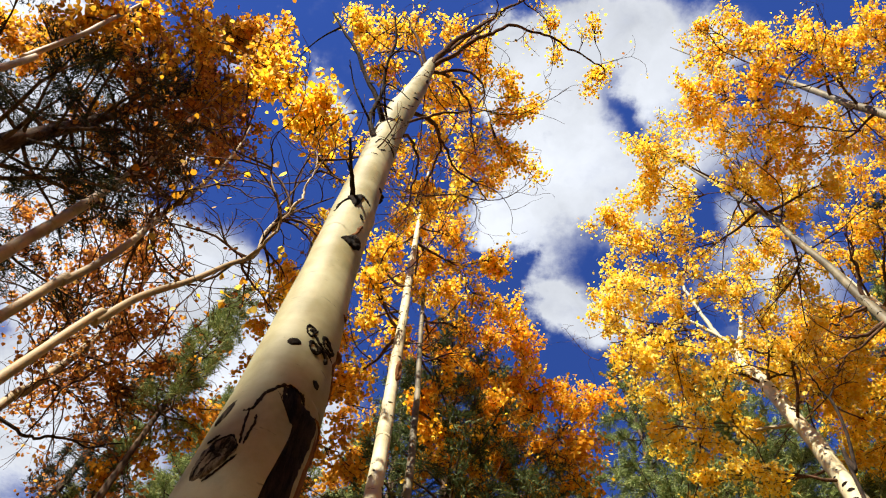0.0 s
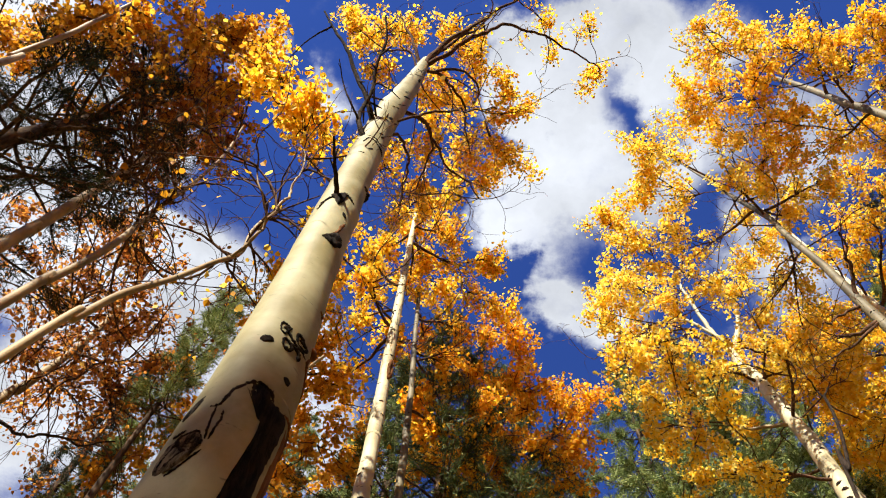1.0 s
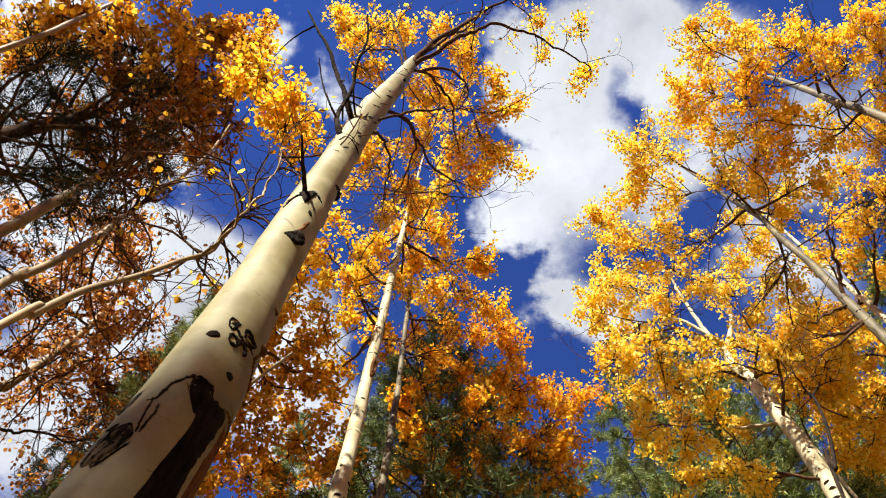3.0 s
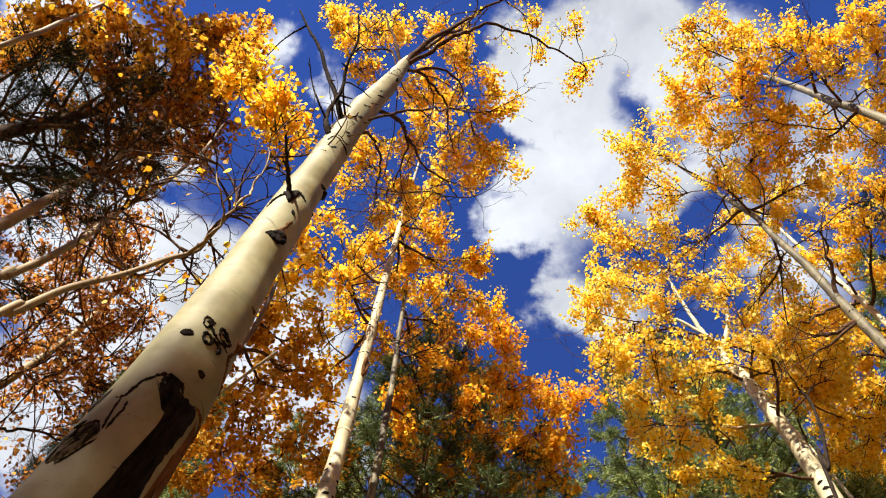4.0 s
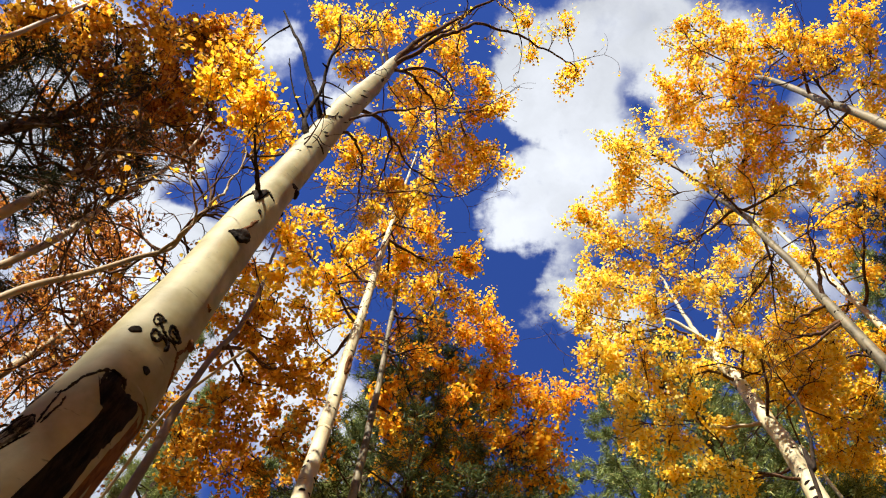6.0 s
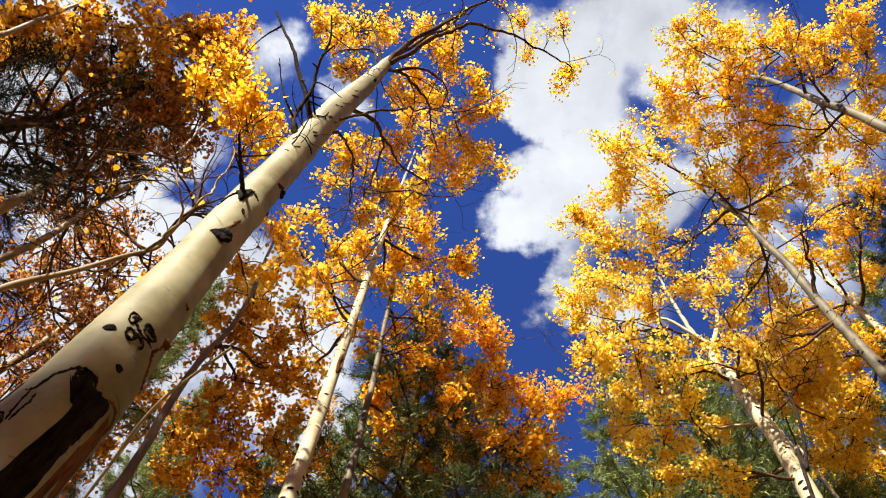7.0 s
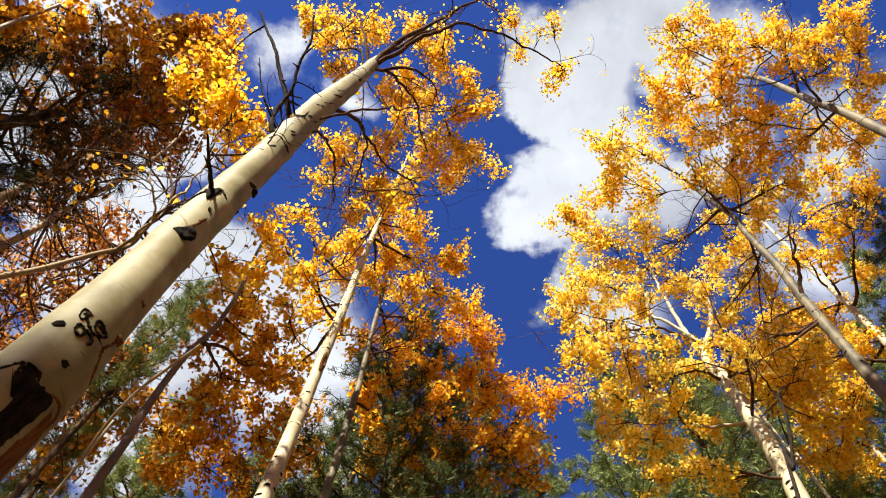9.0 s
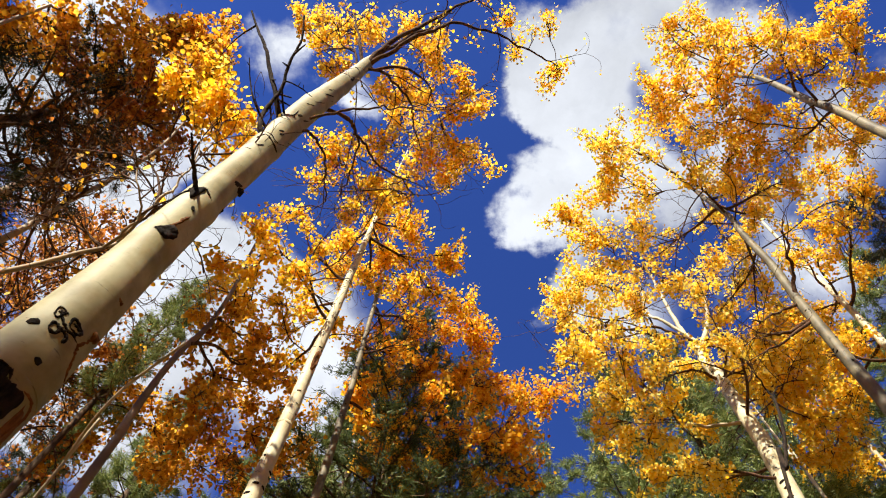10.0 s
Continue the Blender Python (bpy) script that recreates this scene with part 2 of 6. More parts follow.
# orange leaf with low tones, so the left crowns look shaded
LEAF_SHADED_ORANGE = leaf_skin("shaded_orange_leaf", [(0.0, (0.40, 0.15, 0.010)), (0.35, (0.66, 0.30, 0.016)), (0.7, (0.80, 0.42, 0.025)), (1.0, (0.90, 0.58, 0.07))])
# reddish by nature, and darkened further in place of shade
LEAF_SHADED_RUSSET = leaf_skin("shaded_russet_leaf", [(0.0, (0.20, 0.07, 0.015)), (0.4, (0.48, 0.17, 0.026)), (0.75, (0.66, 0.27, 0.04)), (1.0, (0.74, 0.42, 0.08))])
# near-black: the shaded side of a backlit pine is put into the colour
NEEDLE_SHADED = needle_skin("shaded_pine_needle", [(0.0, (0.012, 0.018, 0.009)), (0.6, (0.026, 0.036, 0.015)), (1.0, (0.06, 0.06, 0.022))])
NEEDLE_GREEN = needle_skin("green_pine_needle", [(0.0, (0.07, 0.10, 0.025)), (0.6, (0.19, 0.24, 0.065)), (1.0, (0.36, 0.38, 0.13))])
# green needle dimmed in colour to stand in for shade low among the pines
NEEDLE_GREEN_SHADED = needle_skin("shaded_green_needle", [(0.0, (0.028, 0.042, 0.012)), (0.6, (0.07, 0.10, 0.03)), (1.0, (0.16, 0.19, 0.06))])


# ---- builders ----
def part(name, verts, faces, material, parent, label="", smooth=True):
    me = bpy.data.meshes.new(name)
    if isinstance(verts, np.ndarray):
        n, k = len(faces), faces.shape[1]
        me.vertices.add(len(verts))
        me.vertices.foreach_set("co", verts.astype(np.float32).ravel())
        me.loops.add(n * k)
        me.loops.foreach_set("vertex_index", faces.astype(np.int32).ravel())
        me.polygons.add(n)
        me.polygons.foreach_set("loop_start", np.arange(0, n * k, k, dtype=np.int32))
        me.polygons.foreach_set("loop_total", np.full(n, k, dtype=np.int32))
        me.update(calc_edges=True)
    else:
        me.from_pydata(verts, [], faces)
    if smooth:
        me.polygons.foreach_set("use_smooth", np.ones(len(me.polygons), dtype=bool))
    me.materials.append(material)
    ob = new(name, me)
    ob.parent = parent
    if label:
        tagged(ob, label)
    return ob


class Wood:
    """Gathers tubes for one mesh."""

    def __init__(self):
        self.v, self.f, self.n = [], [], 0

    def tube(self, path, radii, sides, wobble=0.0, rng=None, lumps=None):
        path = np.asarray(path, float)
        radii = np.broadcast_to(np.asarray(radii, float), (len(path),))
        tang = np.gradient(path, axis=0)
        tang /= np.linalg.norm(tang, axis=1)[:, None] + 1e-9
        ref = np.array([1.0, 0, 0]) if abs(tang[0][0]) < 0.8 else np.array([0, 1.0, 0])
        u = np.cross(tang, ref)
        u /= np.linalg.norm(u, axis=1)[:, None] + 1e-9
        w = np.cross(tang, u)
        a = np.linspace(0, 2 * np.pi, sides, endpoint=False)
        r = radii[:, None] * np.ones((1, sides))
        if wobble and rng is not None:
            r = r * (1 + wobble * rng.standard_normal(r.shape))
        if lumps is not None:
            r = r * lumps(path[:, 2][:, None], a[None, :])
        ring = path[:, None, :] + r[..., None] * (np.cos(a)[None, :, None] * u[:, None, :] + np.sin(a)[None, :, None] * w[:, None, :])
        self.v.append(ring.reshape(-1, 3))
        i = np.arange(len(path) - 1)[:, None] * sides
        j = np.arange(sides)[None, :]
        k = (j + 1) % sides
        q = np.stack([i + j, i + k, i + sides + k, i + sides + j], -1).reshape(-1, 4) + self.n
        self.f.append(q)
        self.n += len(path) * sides

    def part(self, name, material, parent, label="", base=None):
        v = np.concatenate(self.v)
        if base is not None:
            v = v - np.asarray(base)
        return part(name, v, np.concatenate(self.f), material, parent, label)


def curve(points, n):
    """A smooth line through points (Catmull-Rom), n steps to a span."""
    p = np.asarray(points, float)
    p = np.vstack([2 * p[0] - p[1], p, 2 * p[-1] - p[-2]])
    out = []
    for i in range(1, len(p) - 2):
        for t in np.linspace(0, 1, n, endpoint=False):
            a, b, c, d = p[i - 1], p[i], p[i + 1], p[i + 2]
            out.append(0.5 * (2 * b + (c - a) * t + (2 * a - 5 * b + 4 * c - d) * t * t + (3 * b - a - 3 * c + d) * t ** 3))
    out.append(p[-2])
    return np.array(out)


def crooked(a, b, rng, n, sag, amount):
    """A wandering line from a to b that first rises or spreads by sag."""
    a, b = np.asarray(a, float), np.asarray(b, float)
    t = np.linspace(0, 1, n + 1)[:, None]
    mid = (a + b) / 2 + sag
    p = (1 - t) ** 2 * a + 2 * t * (1 - t) * mid + t * t * b
    d = np.linalg.norm(b - a)
    jig = np.cumsum(rng.standard_normal((n + 1, 3)), axis=0) * amount * d / n
    for _ in range(2):
        jig[1:-1] = 0.25 * jig[:-2] + 0.5 * jig[1:-1] + 0.25 * jig[2:]
    jig -= jig[0] + (jig[-1] - jig[0]) * t
    return p + jig


def leaf_mesh(centres, size, rng, droop=0.35, plain=False):
    """Round, slightly folded leaves with a pointed tip; plain: kites for crowns that only cast shade."""
    n = len(centres)
    d = rng.standard_normal((n, 3))
    d[:, 2] -= droop * 2
    d /= np.linalg.norm(d, axis=1)[:, None]
    s = np.cross(d, rng.standard_normal((n, 3)))
    s /= np.linalg.norm(s, axis=1)[:, None]
    up = np.cross(s, d)
    k = size * rng.uniform(0.55, 1.3, (n, 1))
    fold = rng.uniform(0.05, 0.45, (n, 1))
    if plain:
        shape, halves = ((0, 0, 0), (0.45, 0.48, 1), (1.0, 0.0, 0), (0.45, -0.48, 1)), [[0, 1, 2], [0, 2, 3]]
    else:
        shape = ((0, 0, 0), (0.16, 0.40, 1), (0.62, 0.43, 1), (1.0, 0.0, 0), (0.62, -0.43, 1), (0.16, -0.40, 1))
        halves = [[0, 1, 2, 3], [0, 3, 4, 5]]
    v = np.stack([centres + k * (x * d + y * s + z * fold * abs(y) * up) for x, y, z in shape], 1)
    f = (np.arange(n)[:, None, None] * len(shape) + np.array(halves)[None]).reshape(-1, len(halves[0]))
    return v.reshape(-1, 3), f


def needle_mesh(centres, ways, count, length, width, rng):
    """Tufts of slim needles at the centres, spread about the ways."""
    n = len(centres) * count
    c = np.repeat(centres, count, axis=0)
    w = np.repeat(ways, count, axis=0) + 0.75 * rng.standard_normal((n, 3))
    w /= np.linalg.norm(w, axis=1)[:, None]
    s = np.cross(w, rng.standard_normal((n, 3)))
    s /= np.linalg.norm(s, axis=1)[:, None]
    ln = length * rng.uniform(0.6, 1.15, (n, 1))
    c = c + 0.03 * rng.standard_normal((n, 3))
    v = np.stack([c - s * width, c + s * width, c + w * ln], 1).reshape(-1, 3)
    return v, np.arange(n * 3).reshape(-1, 3)


def spray(wood, spots, start, way, length, radius, rng, level, leafy):
    """A curling bare branch that forks level times; leafy: leaves to each last twig."""
    n = 7
    way = np.asarray(way, float) / np.linalg.norm(way)
    p, path, bend = np.asarray(start, float), [np.asarray(start, float)], rng.normal(0, 0.22, 3)
    for _ in range(n):
        bend = 0.7 * bend + rng.normal(0, 0.17, 3)
        way = way + bend
        way /= np.linalg.norm(way)
        p = p + way * length / n
        path.append(p)
    path = np.array(path)
    thin = max(radius * 0.4, 0.0014)
    wood.tube(path, np.linspace(radius, thin, n + 1), 5 if radius > 0.006 else 3)
    if level == 0:
        k = rng.poisson(leafy)
        if k:
            i = rng.integers(2, n + 1, k)
            spots.append(path[i] + rng.normal(0, 0.03, (k, 3)))
        return
    for i in rng.choice(np.arange(1, n + 1), 4, replace=False):
        d = path[i] - path[i - 1]
        d = d / np.linalg.norm(d) + rng.normal(0, 0.6, 3)
        spray(wood, spots, path[i], d, length * rng.uniform(0.35, 0.62), max(radius * 0.5, 0.0022), rng, level - 1, leafy)


def thing(name, base, label, category, group=""):
    ob = new(name)
    ob.location = base
    ob.empty_display_size = 0.2
    return tagged(ob, label, category, group)


def aspen(name, label, trunk, radii, bark, leaf, limbs=(), boughs=(), seed=1, dense=1.0, size=0.045, group="aspen grove", leaf_word="", trunk_sides=14, sprays=(), singles=0, plain=False):
    """An aspen: trunk points from low to high, radii at foot and top; limbs as (points, radius, material); boughs as (x, y, z, r)."""
    rng = np.random.default_rng(seed)
    trunk = np.asarray(trunk, float)
    lean = (trunk[1] - trunk[0]) / max(trunk[1][2] - trunk[0][2], 0.1)
    foot = trunk[0] - np.array([lean[0] * 0.5, lean[1] * 0.5, 1.0]) * (trunk[0][2] + 0.15)
    base = np.array([foot[0], foot[1], 0.0])
    tree = thing(name, base, label, "tree", group)
    line = curve(np.vstack([foot, trunk]), 26 if trunk_sides >= 40 else 14)
    h = (line[:, 2] - line[0, 2]) / (line[-1, 2] - line[0, 2])
    if isinstance(radii, list):
        r = np.interp(line[:, 2], [q[0] for q in radii], [q[1] for q in radii])
    else:
        r = radii[0] + (radii[1] - radii[0]) * h
    r = r * (1 + 0.45 * np.exp(-line[:, 2].clip(0) / 0.25))
    wood = Wood()
    if trunk_sides >= 40:
        # slow swellings along and around a trunk that is seen close
        rings = ((3.95, 0.03), (4.46, 0.07), (4.90, 0.03), (5.74, 0.08), (6.15, 0.06), (6.45, 0.04), (6.95, 0.08), (7.45, 0.04), (7.90, 0.07), (8.45, 0.06), (8.85, 0.10))
        swell = lambda z, a: sum(k * np.exp(-((z - q + 0.05 * np.sin(a + q)) / 0.07) ** 2) * (0.7 + 0.5 * np.sin(a + 9 * q)) for q, k in rings) + 1 + 0.02 * np.sin(2.3 * z + 1) * np.cos(a + 0.7 * z) + 0.012 * np.sin(5.1 * z + 2 * a) + 0.008 * np.cos(3 * a + 1.4 * z)
        wood.tube(line, r, trunk_sides, lumps=swell)
    else:
        turn = rng.uniform(0, 6, 3)
        swell = lambda z, a: 1 + 0.045 * np.sin(2.9 * z + turn[0]) * np.cos(a + 0.9 * z) + 0.03 * np.sin(6.3 * z + 2 * a + turn[1]) + 0.02 * np.cos(11 * z - a + turn[2])
        wood.tube(line, r, trunk_sides, lumps=swell)
    wood.part("trunk", bark, tree, base=base)
    nodes, width = [line], [r]
    twigs, spots = Wood(), []
    for pts, rad, mat in limbs:
        w = Wood()
        pts = np.array(pts)
        pts[0] = line[int(np.argmin(np.linalg.norm(line - pts[0], axis=1)))]
        c = curve(pts, 6)
        # small kinks, and thin shoots along the outer half
        sway = np.cumsum(rng.normal(0, 1.0, c.shape), axis=0)
        sway -= np.linspace(0, 1, len(c))[:, None] * sway[-1]
        c = c + 0.012 * sway * np.minimum(1, np.arange(len(c)) / 4)[:, None]
        taper = np.linspace(1, 0.35, len(c)) * rad
        w.tube(c, taper, 8, 0.07, rng)
        limb = w.part("limb", mat, tree, base=base)
        for i in rng.choice(np.arange(len(c) // 2, len(c) - 1), 3, replace=False):
            shoot = Wood()
            way = (c[i + 1] - c[i]) / np.linalg.norm(c[i + 1] - c[i]) + rng.normal(0, 0.55, 3)
            spray(shoot, spots, c[i], way, rng.uniform(0.45, 0.9), max(taper[i] * 0.5, 0.006), rng, 1, 2.5 if c[i][2] > 9 else 0.2)
            shoot.part("shoot", BARK_TWIG, limb, base=base)
        nodes.append(c)
        width.append(taper)
    nodes, width = np.concatenate(nodes), np.concatenate(width)
    order = sorted(boughs, key=lambda q: min(np.linalg.norm(nodes - np.array(q[:3]), axis=1)))
    for x, y, z, br in order:
        c = np.array([x, y, z])
        d = np.linalg.norm((nodes - c)[:, :2], axis=1)
        cost = np.linalg.norm(nodes - c, axis=1) + 1.2 * np.clip(nodes[:, 2] - (c[2] - 0.35 * d), 0, None)
        cost = cost + 0.35 * np.clip(0.02 - width, 0, None) / 0.02
        i = int(np.argmin(cost))
        reach = np.linalg.norm(c - nodes[i])
        out = np.array([c[0] - nodes[i][0], c[1] - nodes[i][1], 0]) * 0.14
        path = crooked(nodes[i], c, rng, 12, out + [0, 0, -0.06 * reach], 0.42)
        thick = min(width[i] * 0.7, 0.010 + 0.014 * reach)
        taper = np.linspace(thick, 0.006, 13)
        limb = Wood()
        limb.tube(path, taper, 6, 0.06, rng)
        limb.part("branch", BARK_TWIG, tree, base=base)
        nodes, width = np.vstack([nodes, path[4:10]]), np.concatenate([width, taper[4:10]])
        count = int((6000 if plain else 8600) * br * br * dense)
        runs = max(4, count // 62)
        for _ in range(runs):
            v = rng.standard_normal(3)
            v *= br * rng.uniform(0.2, 1.6) ** 0.5 / np.linalg.norm(v)
            v[2] *= 0.85
            a = path[rng.integers(5, 13)]
            e = c + v
            tp = crooked(a, e, rng, 5, np.array([0, 0, -0.02]), 0.35)
            twigs.tube(tp, np.linspace(0.0085, 0.003, 6), 3)
            k = rng.integers(30, 95)
            # the leaves hang in bunches along the twig
            t = 5 * rng.uniform(0.25, 1.0, 6)[rng.integers(0, 6, k)] ** 0.8
            lo = np.minimum(t.astype(int), 4)
            p = tp[lo] + (tp[lo + 1] - tp[lo]) * (t - lo)[:, None]
            spots.append(p + rng.normal(0, 0.052, (k, 3)) - [0, 0, 0.02])
    for a, b, rad, leafy in sprays:
        a, b = np.array(a), np.array(b)
        near = np.linalg.norm(nodes - a, axis=1)
        if near.min() < 1.2:
            a = nodes[int(np.argmin(near))]
        spray(twigs, spots, a, b - a, 1.25 * np.linalg.norm(b - a), rad, rng, 2, leafy)
    if twigs.v:
        tagged(twigs.part("twigwork", BARK_TWIG, tree, "thin dark twigs", base=base), kind="stuff")
    if spots:
        spots = np.concatenate(spots) - base
        if singles:
            # the leaves lowest over the path, each on its own
            spots = spots[np.argsort(spots[:, 2])]
            v, f = leaf_mesh(np.zeros((12, 3)), size, rng)
            kinds = []
            for i in range(12):
                me = bpy.data.meshes.new("leaf")
                me.from_pydata(v[i * 6:i * 6 + 6].tolist(), [], [(0, 1, 2, 3), (0, 3, 4, 5)])
                me.materials.append(LEAF_SINGLE)
                kinds.append(me)
            for i, p in enumerate(spots[:singles]):
                one = new("leaf", kinds[i % 12])
                one.parent = tree
                one.matrix_local = pose(*p, *rng.uniform(-40, 40, 2), rng.uniform(0, 360))
            spots = spots[singles:]
        v, f = leaf_mesh(spots, size, rng, plain=plain)
        ob = part("leaves", v, f, leaf, tree, leaf_word or "thin golden autumn leaves", False)
        tagged(ob, kind="stuff")
    return tree, line, r


def conifer(name, label, trunk, radius, crown, seed, bark=BARK_PINE, needle=NEEDLE_GREEN, whorls=22, length=0.10, tufts=1.0, width=0.004, droop=0.1, needles=20):
    """A conifer: trunk points low to high; crown as (lowest height, spread at the bottom, spread at the top)."""
    rng = np.random.default_rng(seed)
    trunk = np.asarray(trunk, float)
    foot = trunk[0].copy()
    foot[2] = -0.15
    line = curve(np.vstack([foot, trunk]), 6)
    base = np.array([foot[0], foot[1], 0.0])
    tree = thing(name, base, label, "tree", "conifers")
    h = (line[:, 2] - line[0, 2]) / (line[-1, 2] - line[0, 2])
    wood = Wood()
    wood.tube(line, radius * (1 - 0.88 * h), 10, 0.05, rng)
    wood.part("trunk", bark, tree, base=base)
    arms, tip, way = Wood(), [], []
    low, wide, narrow = crown
    top = line[-1][2]
    for i in range(whorls):
        z = low + (top - low) * (i + rng.uniform(0, 0.6)) / whorls
        p = np.array([np.interp(z, line[:, 2], line[:, k]) for k in range(3)])
        q = (z - low) / (top - low)
        spread = wide + (narrow - wide) * q
        for a in rng.uniform(0, 2 * np.pi) + np.arange(5) * 1.2566 + rng.normal(0, 0.25, 5):
            ln = spread * rng.uniform(0.6, 1.1)
            e = p + np.array([np.cos(a) * ln, np.sin(a) * ln, ln * rng.uniform(-0.1, 0.35)])
            arm = crooked(p, e, rng, 7, np.array([0, 0, -droop * ln]), 0.4)
            one = Wood()
            one.tube(arm, np.linspace(0.008 + 0.012 * ln, 0.004, 8), 4)
            one.part("branch", bark, tree, base=base)
            for _ in range(max(3, int(ln * 14 * tufts))):
                t = rng.uniform(0.3, 1.0) * 7
                k = min(int(t), 6)
                s = arm[k] + (arm[k + 1] - arm[k]) * (t - k)
                side = rng.standard_normal(3) * np.array([1, 1, 0.5])
                side += (arm[-1] - arm[0]) / ln * 0.9
                side /= np.linalg.norm(side)
                reach = ln * rng.uniform(0.08, 0.34) * (1.15 - t / 9)
                tw = s + side * reach
                arms.tube(np.array([s, (s + tw) / 2 + rng.normal(0, 0.015, 3), tw]), [0.004, 0.003, 0.002], 3)
                for g in (0.5, 0.75, 1.0):
                    tip.append(s + (tw - s) * g)
                    way.append(side)
    tagged(arms.part("twigwork", bark, tree, "rough dark conifer twigs", base=base), kind="stuff")
    v, f = needle_mesh(np.array(tip) - base, np.array(way), needles, length, width, rng)
    tagged(part("needles", v, f, needle, tree, "tufts of slender evergreen needles", False), kind="stuff")
    return tree


def on_bark(line, radii, z, a, lift):
    """A place on a trunk's surface at height z and azimuth a in degrees."""
    x, y = np.interp(z, line[:, 2], line[:, 0]), np.interp(z, line[:, 2], line[:, 1])
    r = np.interp(z, line[:, 2], radii) + lift
    return np.array([x + r * math.cos(radians(a)), y + r * math.sin(radians(a)), z])


def bark_patch(name, tree, line, radii, outline, material, lift=0.004, seed=1, ragged=0.12, label="", under=None):
    """A scar with a ragged outline, given by (height, azimuth) corners, swollen in the middle."""
    rng = np.random.default_rng(seed)
    ring = curve(np.array([(z, a, 0.0) for z, a in outline + outline[:1]]), 5)[:-1, :2]
    mid = ring.mean(axis=0)
    ring = mid + (ring - mid) * (1 + ragged * rng.standard_normal((len(ring), 1)) * 0.5)
    n, verts, faces = len(ring), [], []
    base = np.array(tree.location)
    for k, up in ((1.0, -0.002), (0.94, lift), (0.6, lift * 1.25), (0.25, lift * 0.8)):
        for z, a in mid + (ring - mid) * k:
            verts.append(tuple(on_bark(line, radii, z, a, up * rng.uniform(0.7, 1.3)) - base))
    for j in range(3):
        for i in range(n):
            k = (i + 1) % n
            faces.append((j * n + i, j * n + k, j * n + n + k, j * n + n + i))
    faces.append(tuple(3 * n + i for i in range(n)))
    return part(name, verts, faces, material, under or tree, label)


def bark_stroke(name, tree, line, radii, points, width, material, seed=1, label="", under=None):
    """A raised line of scar tissue along (height, azimuth) points."""
    rng = np.random.default_rng(seed)
    path = curve(np.array([on_bark(line, radii, z, a, 0.0015) for z, a in points]), 8)
    path = path + rng.normal(0, width * 0.1, path.shape)
    w = Wood()
    w.tube(path, width * np.interp(np.linspace(0, 1, len(path)), [0, 0.12, 0.88, 1], [0.25, 0.5, 0.5, 0.15]) * rng.uniform(0.7, 1.25, len(path)), 6, 0.14, rng)
    return w.part(name, material, under or tree, label, base=np.array(tree.location))


def flecks(tree, line, radii, low, high, first, last, count, seed):
    """Short black lens-shaped flecks strewn over a stretch of trunk."""
    rng = np.random.default_rng(seed)
    for i in range(count):
        z, a = rng.uniform(low, high), rng.uniform(first, last)
        r = np.interp(z, line[:, 2], radii)
        h, w = r * rng.uniform(0.06, 0.2), rng.uniform(6, 24)
        lean = rng.uniform(-0.6, 0.6) * h
        ring = [(z + h * math.sin(k) + lean * math.cos(k), a + w * math.cos(k)) for k in np.linspace(0, 2 * math.pi, 7)[:-1]]
        bark_patch("fleck", tree, line, radii, ring, SCAR_BLACK, 0.003, seed + i, 0.2)


def bare_branch(name, tree, points, radius, material, seed=1, label=""):
    """A leafless dead branch with short broken spurs."""
    rng = np.random.default_rng(seed)
    w = Wood()
    points = np.array(points)
    away = np.linalg.norm(main_line - points[0], axis=1)
    if away.min() < 0.35:
        points[0] = main_line[int(np.argmin(away))]
    c = curve(points, 6)
    c = c + rng.normal(0, radius * 0.08, c.shape)
    w.tube(c, np.linspace(radius, radius * 0.35, len(c)), 7, 0.06, rng)
    branch = w.part(name, material, tree, label, base=np.array(tree.location))
    for _ in range(max(1, len(c) // 7)):
        spur = Wood()
        i = rng.integers(3, len(c) - 1)
        d = rng.standard_normal(3)
        d = d / np.linalg.norm(d) * radius * rng.uniform(2.5, 6)
        spur.tube(np.array([c[i], c[i] + d * 0.5, c[i] + d]), [radius * 0.45, radius * 0.35, radius * 0.2], 5)
        spur.part("spur", material, branch, base=np.array(tree.location))
    return branch


# ---- ground ----
def build_ground():
    bm = bmesh.new()
    rings = [0, 1.5, 3, 5, 8, 12, 18, 28, 45, 80, 150, 400, 1200, 3000]
    last = None
    for r in rings[1:]:
        ring = []
        for i in range(48):
            a = 2 * math.pi * i / 48
            x, y = r * math.cos(a), r * math.sin(a)
            z = 0.06 * noise.noise((x * 0.6, y * 0.6, 0)) if r < 60 else 0.0
            ring.append(bm.verts.new((x, y, z)))
        if last:
            for i in range(48):
                bm.faces.new((last[i], ring[i], ring[(i + 1) % 48], last[(i + 1) % 48]))
        else:
            bm.faces.new(ring)
        last = ring
    me = bpy.data.meshes.new("ground")
    bm.to_mesh(me)
    bm.free()
    me.materials.append(forest_floor())
    return tagged(new("ground", me), "forest floor of brown and golden leaf litter", "ground", kind="structure")


build_ground()


